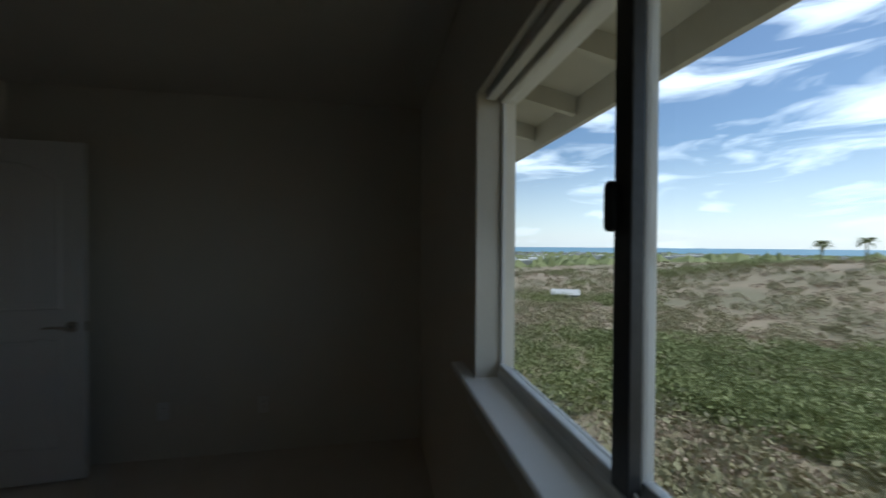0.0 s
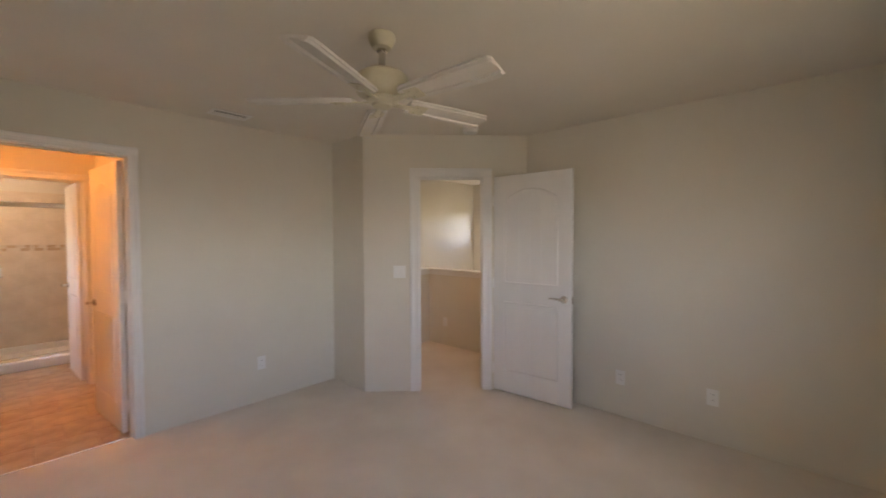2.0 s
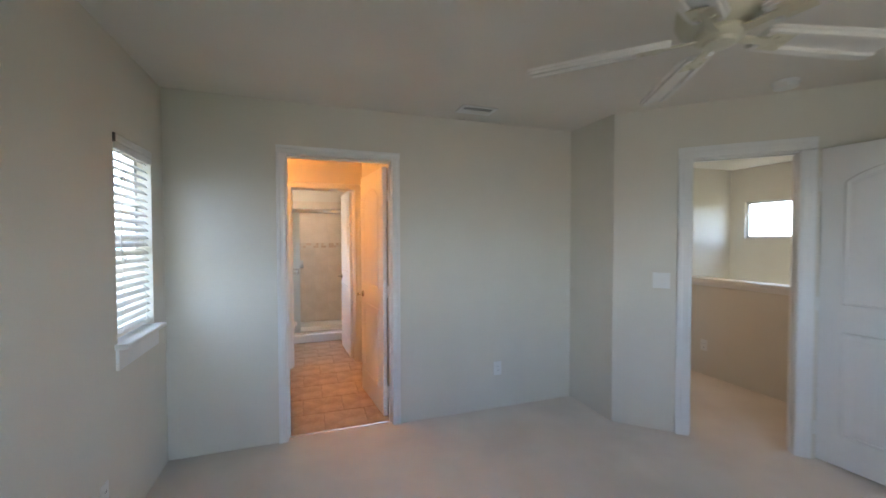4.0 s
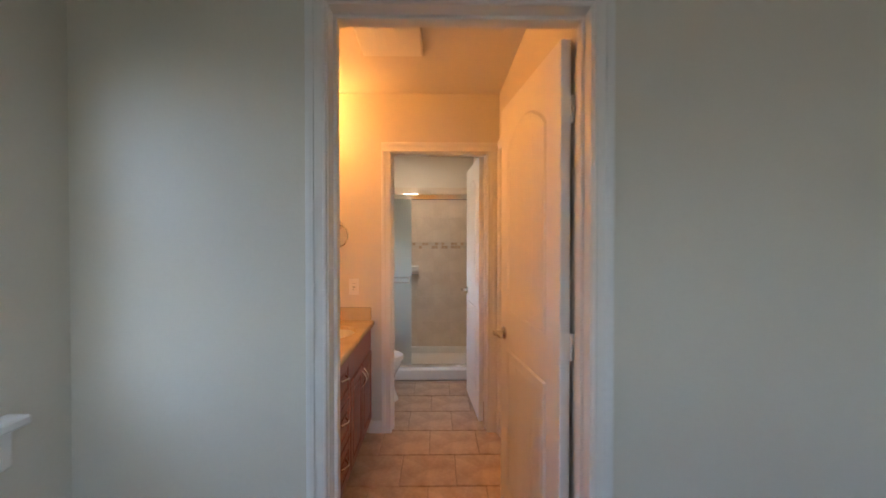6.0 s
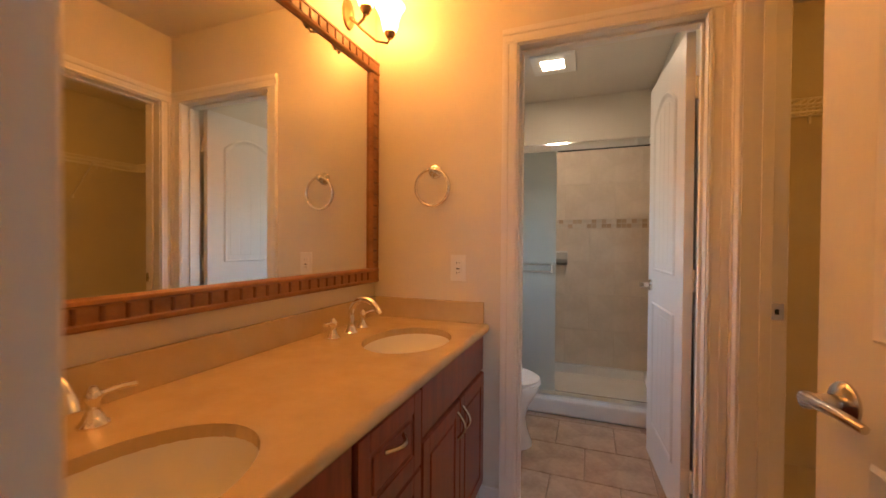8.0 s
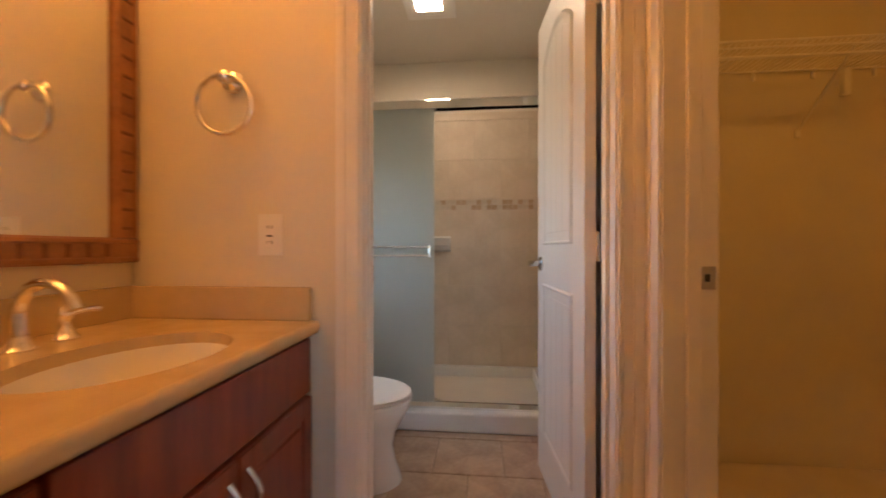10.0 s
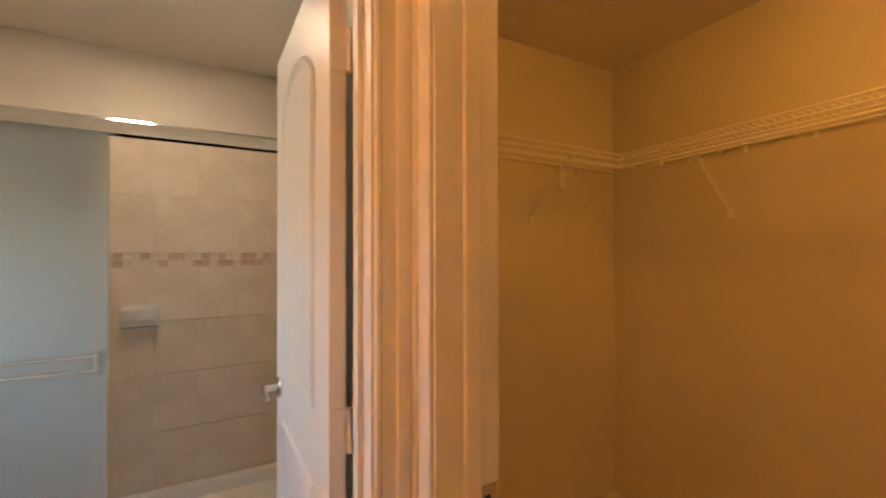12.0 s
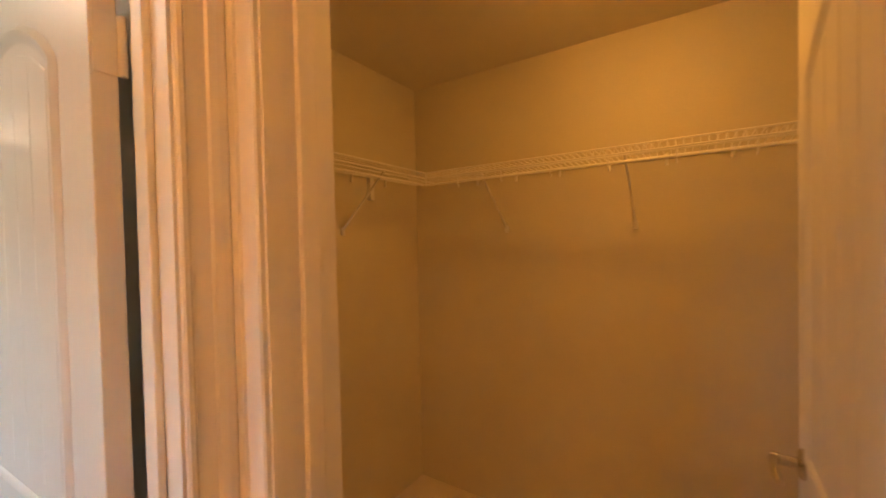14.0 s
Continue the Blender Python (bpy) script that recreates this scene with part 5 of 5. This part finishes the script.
_r1 = _n.new("ShaderNodeValToRGB")
_r1.color_ramp.elements[0].position, _r1.color_ramp.elements[1].position = 0.40, 0.60
_r1.color_ramp.elements[0].color, _r1.color_ramp.elements[1].color = (0.36, 0.28, 0.19, 1), (0.23, 0.20, 0.12, 1)
_r2 = _n.new("ShaderNodeValToRGB")
_r2.color_ramp.elements[0].position, _r2.color_ramp.elements[1].position = 0.35, 0.7
_r2.color_ramp.elements[0].color, _r2.color_ramp.elements[1].color = (0.72, 0.72, 0.68, 1), (1.05, 1.02, 1.0, 1)
_mm = _n.new("ShaderNodeMix")
_mm.data_type, _mm.blend_type = "RGBA", "MULTIPLY"
_mm.inputs["Factor"].default_value = 0.9
for _t in (_t1, _t2):
    _l.new(_tc.outputs["Object"], _t.inputs["Vector"])
_l.new(_t1.outputs["Fac"], _r1.inputs["Fac"])
_l.new(_t2.outputs["Fac"], _r2.inputs["Fac"])
_l.new(_r1.outputs["Color"], _mm.inputs["A"])
_l.new(_r2.outputs["Color"], _mm.inputs["B"])
_l.new(_mm.outputs["Result"], _b.inputs["Base Color"])
_b.inputs["Roughness"].default_value = 0.95

rs = [0, 2, 4, 6, 8, 10, 12.5, 15, 18, 21, 25, 29, 34, 40, 47, 55, 64, 75, 88, 103, 120, 140, 165, 195, 230, 270, 320, 380, 450, 540, 650, 800, 1000, 1300, 1700]
NA = 120
vv, ff = [], []
for r in rs:
    for i in range(NA):
        a = 2 * math.pi * i / NA
        x, y = r * math.cos(a) + 1.0, r * math.sin(a) - 4.0
        vv.append((x, y, hgt(x, y)))
for k in range(len(rs) - 1):
    for i in range(NA):
        j = (i + 1) % NA
        ff.append((k * NA + i, k * NA + j, (k + 1) * NA + j, (k + 1) * NA + i))
me = bpy.data.meshes.new("ground")
me.from_pydata(vv, [], ff)
me.materials.append(M_GROUND)
for p_ in me.polygons:
    p_.use_smooth = True
structure(new("ground", me), "dry brush-covered hillside falling to a coastal plain", "ground")

M_SEA = surface("sea", (0.04, 0.17, 0.26), (0.06, 0.22, 0.31), 0.35, 0.002, 0.05, 0.1, 0.2)
bm = bmesh.new()
vs = [bm.verts.new((1690 * math.cos(a), 1690 * math.sin(a), -34.3)) for a in [2 * math.pi * i / 96 for i in range(96)]]
vo = [bm.verts.new((4980 * math.cos(a), 4980 * math.sin(a), -34.3)) for a in [2 * math.pi * i / 96 for i in range(96)]]
for i in range(96):
    bm.faces.new((vs[i], vs[(i + 1) % 96], vo[(i + 1) % 96], vo[i]))
structure(finish("water", bm, M_SEA), "blue sea at the horizon", "sea")

rng = np.random.default_rng(5)
M_LEAF = []
for nm, a, b in (("brush_green", (0.18, 0.20, 0.065), (0.27, 0.285, 0.105)), ("brush_olive", (0.24, 0.22, 0.11), (0.34, 0.30, 0.16)), ("brush_dry", (0.34, 0.26, 0.17), (0.46, 0.36, 0.25))):
    M_LEAF.append(surface(nm, a, b, 0.8, 0.15, 3.0, 0.0, 0.001))


def brush(name, mat, count, r0, r1, size, leaf, per, label, seed, green):
    """Many uneven shrubs, each a cloud of small tilted leaf blades."""
    g = np.random.default_rng(seed)
    verts, faces = [], []
    made = tries = 0
    while made < count and tries < count * 12:
        tries += 1
        r = math.exp(g.uniform(math.log(r0), math.log(r1)))
        a = g.uniform(radians(-75), radians(22))
        x, y = 1 + r * math.cos(a), -4 + r * math.sin(a)
        if y > -6.5 and x < 12:
            continue
        f = noise.noise(Vector((x * 0.03, y * 0.03, 5.0))) + 0.35 * noise.noise(Vector((x * 0.15, y * 0.15, 2.0)))
        if a > radians(-36) and r < 34 and g.uniform() < 0.8:
            continue
        if green <= 0 and r < 26 and g.uniform() < 0.45:
            continue
        if green > 0:
            f += 0.42 if 17 < r < 52 + 20 * math.sin(a * 3) else -0.22
        if (green > 0 and f < green - 0.05) or (green < 0 and f > 0.35):
            continue
        made += 1
        grow = (1 + r / 90)
        s = size * g.uniform(0.5, 1.3) * min(grow, 2.6)
        z0 = hgt(x, y)
        P = g.normal(size=(per, 3))
        P /= np.linalg.norm(P, axis=1)[:, None]
        P *= (g.uniform(0.35, 1.0, per) ** 0.5)[:, None]
        P = P * np.array([s, s * g.uniform(0.8, 1.2), s * 0.62]) + np.array([x, y, z0 + s * 0.35])
        A = g.normal(size=(per, 3)) * leaf * min(grow, 3.2)
        B = g.normal(size=(per, 3)) * leaf * min(grow, 3.2) * 0.7
        k = len(verts)
        Q = np.stack([P - A * 0.5, P + B * 0.5, P + A * 0.5, P - B * 0.5], axis=1).reshape(-1, 3)
        verts.extend(map(tuple, Q))
        faces.extend([(k + 4 * i, k + 4 * i + 1, k + 4 * i + 2, k + 4 * i + 3) for i in range(per)])
    me = bpy.data.meshes.new(name)
    me.from_pydata(verts, [], faces)
    me.materials.append(mat)
    tagged(new(name, me), label, "shrubs", kind="stuff")


brush("green_brush", M_LEAF[0], 1500, 15, 450, 1.0, 0.085, 300, "dense green brush on the hillside", 11, 0.2)
brush("olive_brush", M_LEAF[1], 2200, 10, 450, 0.75, 0.10, 150, "olive scrub on the dry hillside", 12, 0.0)
brush("dry_brush", M_LEAF[2], 2200, 9, 450, 0.5, 0.08, 90, "dry brown scrub on the hillside", 13, -1)

# far town on the plain
M_TOWN = surface("far_roofs", (0.35, 0.33, 0.30), (0.72, 0.71, 0.68), 0.8, 0.03, 1.0, 0.0, 0.01)
verts, faces = [], []
for _ in range(700):
    r = math.exp(rng.uniform(math.log(420), math.log(1640)))
    a = rng.uniform(radians(-60), radians(30))
    x, y = r * math.cos(a), r * math.sin(a)
    s, h = rng.uniform(5, 22), rng.uniform(3, 8)
    z = hgt(x, y) - 0.5
    k = len(verts)
    for dz in (0, h):
        verts += [(x - s, y - s * 0.6, z + dz), (x + s, y - s * 0.6, z + dz), (x + s, y + s * 0.6, z + dz), (x - s, y + s * 0.6, z + dz)]
    faces += [(k, k + 1, k + 5, k + 4), (k + 1, k + 2, k + 6, k + 5), (k + 2, k + 3, k + 7, k + 6), (k + 3, k, k + 4, k + 7), (k + 4, k + 5, k + 6, k + 7)]
me = bpy.data.meshes.new("far_town")
me.from_pydata(verts, [], faces)
me.materials.append(M_TOWN)
tagged(new("far_town", me), "pale low buildings of a far coastal town", "buildings", kind="stuff")
verts, faces = [], []
for _ in range(2600):
    r = math.exp(rng.uniform(math.log(380), math.log(1640)))
    a = rng.uniform(radians(-70), radians(30))
    x, y = r * math.cos(a), r * math.sin(a)
    z = hgt(x, y)
    s = rng.uniform(4, 12)
    k = len(verts)
    verts += [(x - s, y - s, z - 1), (x + s, y - s, z - 1), (x + s, y + s, z - 1), (x - s, y + s, z - 1), (x + rng.uniform(-2, 2), y, z + rng.uniform(4, 10)), (x + s * 0.6, y + s * 0.3, z + rng.uniform(2, 6))]
    faces += [(k, k + 1, k + 5, k + 4), (k + 1, k + 2, k + 5), (k + 2, k + 3, k + 4, k + 5), (k + 3, k, k + 4)]
me = bpy.data.meshes.new("far_trees")
me.from_pydata(verts, [], faces)
me.materials.append(M_LEAF[0])
tagged(new("far_trees", me), "dark green trees among the far town", "trees", kind="stuff")


def house(x, y, turn):
    z = hgt(x, y)
    m = pose(x, y, z, 0, 0, turn)
    root = thing("house", m, "low white house with a pale gabled roof in the brush", "house")
    bm = bmesh.new()
    box(bm, (-2.7, -1.9, -1.0), (2.7, 1.9, 1.5), m=m)
    part("wall", bm, M_STUCCO, root)
    bm = bmesh.new()
    extrude(bm, [(-2.3, 1.35), (0, 2.3), (2.3, 1.35), (2.3, 1.5), (0, 2.46), (-2.3, 1.5)], m @ Vector((-3.0, 0, 0)), m.to_3x3() @ Vector((0, 1, 0)), Z, m.to_3x3() @ Vector((1, 0, 0)), 6.0)
    part("roof", bm, M_TOWN, root)
    for wx in (-1.6, 0.0, 1.6):
        bm = bmesh.new()
        box(bm, (wx - 0.4, 1.87, 0.4), (wx + 0.4, 1.93, 1.15), m=m)
        part("window", bm, M_DARK, root)


house(80.7, -45.8, 62)


def palm(x, y, h):
    z = hgt(x, y)
    root = thing("palm_tree", pose(x, y, z), "tall palm tree on the far ridge", "palm tree")
    bm = bmesh.new()
    tube(bm, [(x, y, z - 0.5), (x + 0.2, y, z + h * 0.5), (x, y + 0.2, z + h)], [0.35, 0.25, 0.2], 8)
    part("trunk", bm, M_LEAF[1], root)
    bm = bmesh.new()
    for i in range(48):
        a, e = 2 * math.pi * i / 19, random.uniform(-0.5, 0.9)
        d = Vector((math.cos(a), math.sin(a), e)).normalized()
        c = Vector((x, y, z + h))
        s = Z.cross(d).normalized() * 0.35
        p1, p2 = c + d * 1.6, c + d * 2.9 - Z * 0.9
        bm.faces.new([bm.verts.new(q) for q in (c, p1 + s, p2, p1 - s)])
    part("crown", bm, M_LEAF[0], root)


palm(88, -126, 1.9 - hgt(88, -126))
palm(80, -129, 2.6 - hgt(80, -129))

# ---------------------------------------------------------------- tiles, last
def tiles_on(parent, name, mesh, mats):
    for m in mats:
        ob = new(name, mesh)
        ob.parent = parent
        ob.matrix_parent_inverse = parent.matrix_basis.inverted()
        ob.matrix_basis = m


def tile_mesh(w, d, h, mat, bev=0.003):
    bm = bmesh.new()
    lo, hi = (-w / 2, -d / 2, 0), (w / 2, d / 2, h)
    a = [bm.verts.new((x, y, 0)) for x, y in ((lo[0], lo[1]), (hi[0], lo[1]), (hi[0], hi[1]), (lo[0], hi[1]))]
    b = [bm.verts.new((x, y, h - bev)) for x, y in ((lo[0], lo[1]), (hi[0], lo[1]), (hi[0], hi[1]), (lo[0], hi[1]))]
    c = [bm.verts.new((x, y, h)) for x, y in ((lo[0] + bev, lo[1] + bev), (hi[0] - bev, lo[1] + bev), (hi[0] - bev, hi[1] - bev), (lo[0] + bev, hi[1] - bev))]
    for p_, q_ in ((a, b), (b, c)):
        for i in range(4):
            bm.faces.new((p_[i], p_[(i + 1) % 4], q_[(i + 1) % 4], q_[i]))
    bm.faces.new(c)
    me = bpy.data.meshes.new("tile")
    bm.to_mesh(me)
    bm.free()
    me.materials.append(mat)
    return me


TS = 0.33
cache = {}
for j in range(9):
    y0 = 0.07 + TS * j
    y1 = min(y0 + TS, YC0)
    if y1 - y0 < 0.02:
        break
    off = 0.165 if j % 2 else 0.0
    i = 0
    x = XV - off
    while x < XC:
        a, b = max(x, XV), min(x + TS, XC if y0 < YB1 else XT)
        x += TS
        if b - a < 0.02 or (y1 < YB0 and (b < 0.04 or a > 0.79)):
            continue
        key = (round(b - a, 3), round(y1 - y0, 3))
        if key not in cache:
            cache[key] = tile_mesh(b - a - 0.005, y1 - y0 - 0.005, 0.0065, M_FLOORTILE)
        tiles_on(floor_bath, "tile", cache[key], [Matrix.Translation(((a + b) / 2, (y0 + y1) / 2, -0.0065))])

tiled = new("tiling_shower")
structure(tiled, "beige stone-look shower wall tiles with a mosaic band", "wall tiles")
bm = bmesh.new()
box(bm, (XV, YT1 - 0.003, 0.12), (XT, YT1, 2.06))
box(bm, (XT - 0.003, YC0 + 0.06, 0.12), (XT, YT1 - 0.003, 2.06))
box(bm, (XV, YC0 + 0.06, 0.12), (XV + 0.003, YT1 - 0.003, 2.06))
part("grout", bm, M_SHGROUT, tiled)
B0, B1 = 1.318, 1.396
rows = [(0.137, 0.44), (0.44, 0.745), (0.745, 1.03), (1.03, B0)] + [(B1, 1.70), (1.70, 2.0), (2.0, 2.06)]
cache2 = {}


def shower_tiles(length, place):
    for r, (z0, z1) in enumerate(rows):
        s = -0.20 if r % 2 else 0.0
        while s < length:
            a, b = max(s, 0), min(s + 0.40, length)
            s += 0.40
            if b - a < 0.015:
                continue
            key = (round(b - a, 3), round(z1 - z0, 3))
            if key not in cache2:
                cache2[key] = tile_mesh(b - a - 0.0025, z1 - z0 - 0.0025, 0.0055, M_SHTILE, 0.001)
            tiles_on(tiled, "tile", cache2[key], [place((a + b) / 2, (z0 + z1) / 2)])


def on_back(s, z):
    return Matrix(((1, 0, 0, XV + s), (0, 0, -1, YT1 - 0.003), (0, 1, 0, z), (0, 0, 0, 1)))


def on_side(s, z):
    return Matrix(((0, 0, -1, XT - 0.003), (1, 0, 0, YC0 + 0.06 + s), (0, 1, 0, z), (0, 0, 0, 1)))


def on_left(s, z):
    return Matrix(((0, 0, 1, XV + 0.003), (-1, 0, 0, YT1 - 0.003 - s), (0, 1, 0, z), (0, 0, 0, 1)))


shower_tiles(XT - XV, on_back)
shower_tiles(YT1 - YC0 - 0.065, on_side)
shower_tiles(YT1 - YC0 - 0.065, on_left)
ms = 0.039
mos = [tile_mesh(ms - 0.003, ms - 0.003, 0.006, M_MOS_A, 0.0015), tile_mesh(ms - 0.003, ms - 0.003, 0.006, M_MOS_B, 0.0015)]
for length, place in ((XT - XV, on_back), (YT1 - YC0 - 0.065, on_side)):
    for r in range(2):
        for i in range(int(length / ms)):
            tiles_on(tiled, "mosaic_tile", mos[0 if random.random() < 0.42 else 1], [place(ms * (i + 0.5), B0 + ms * (r + 0.5))])
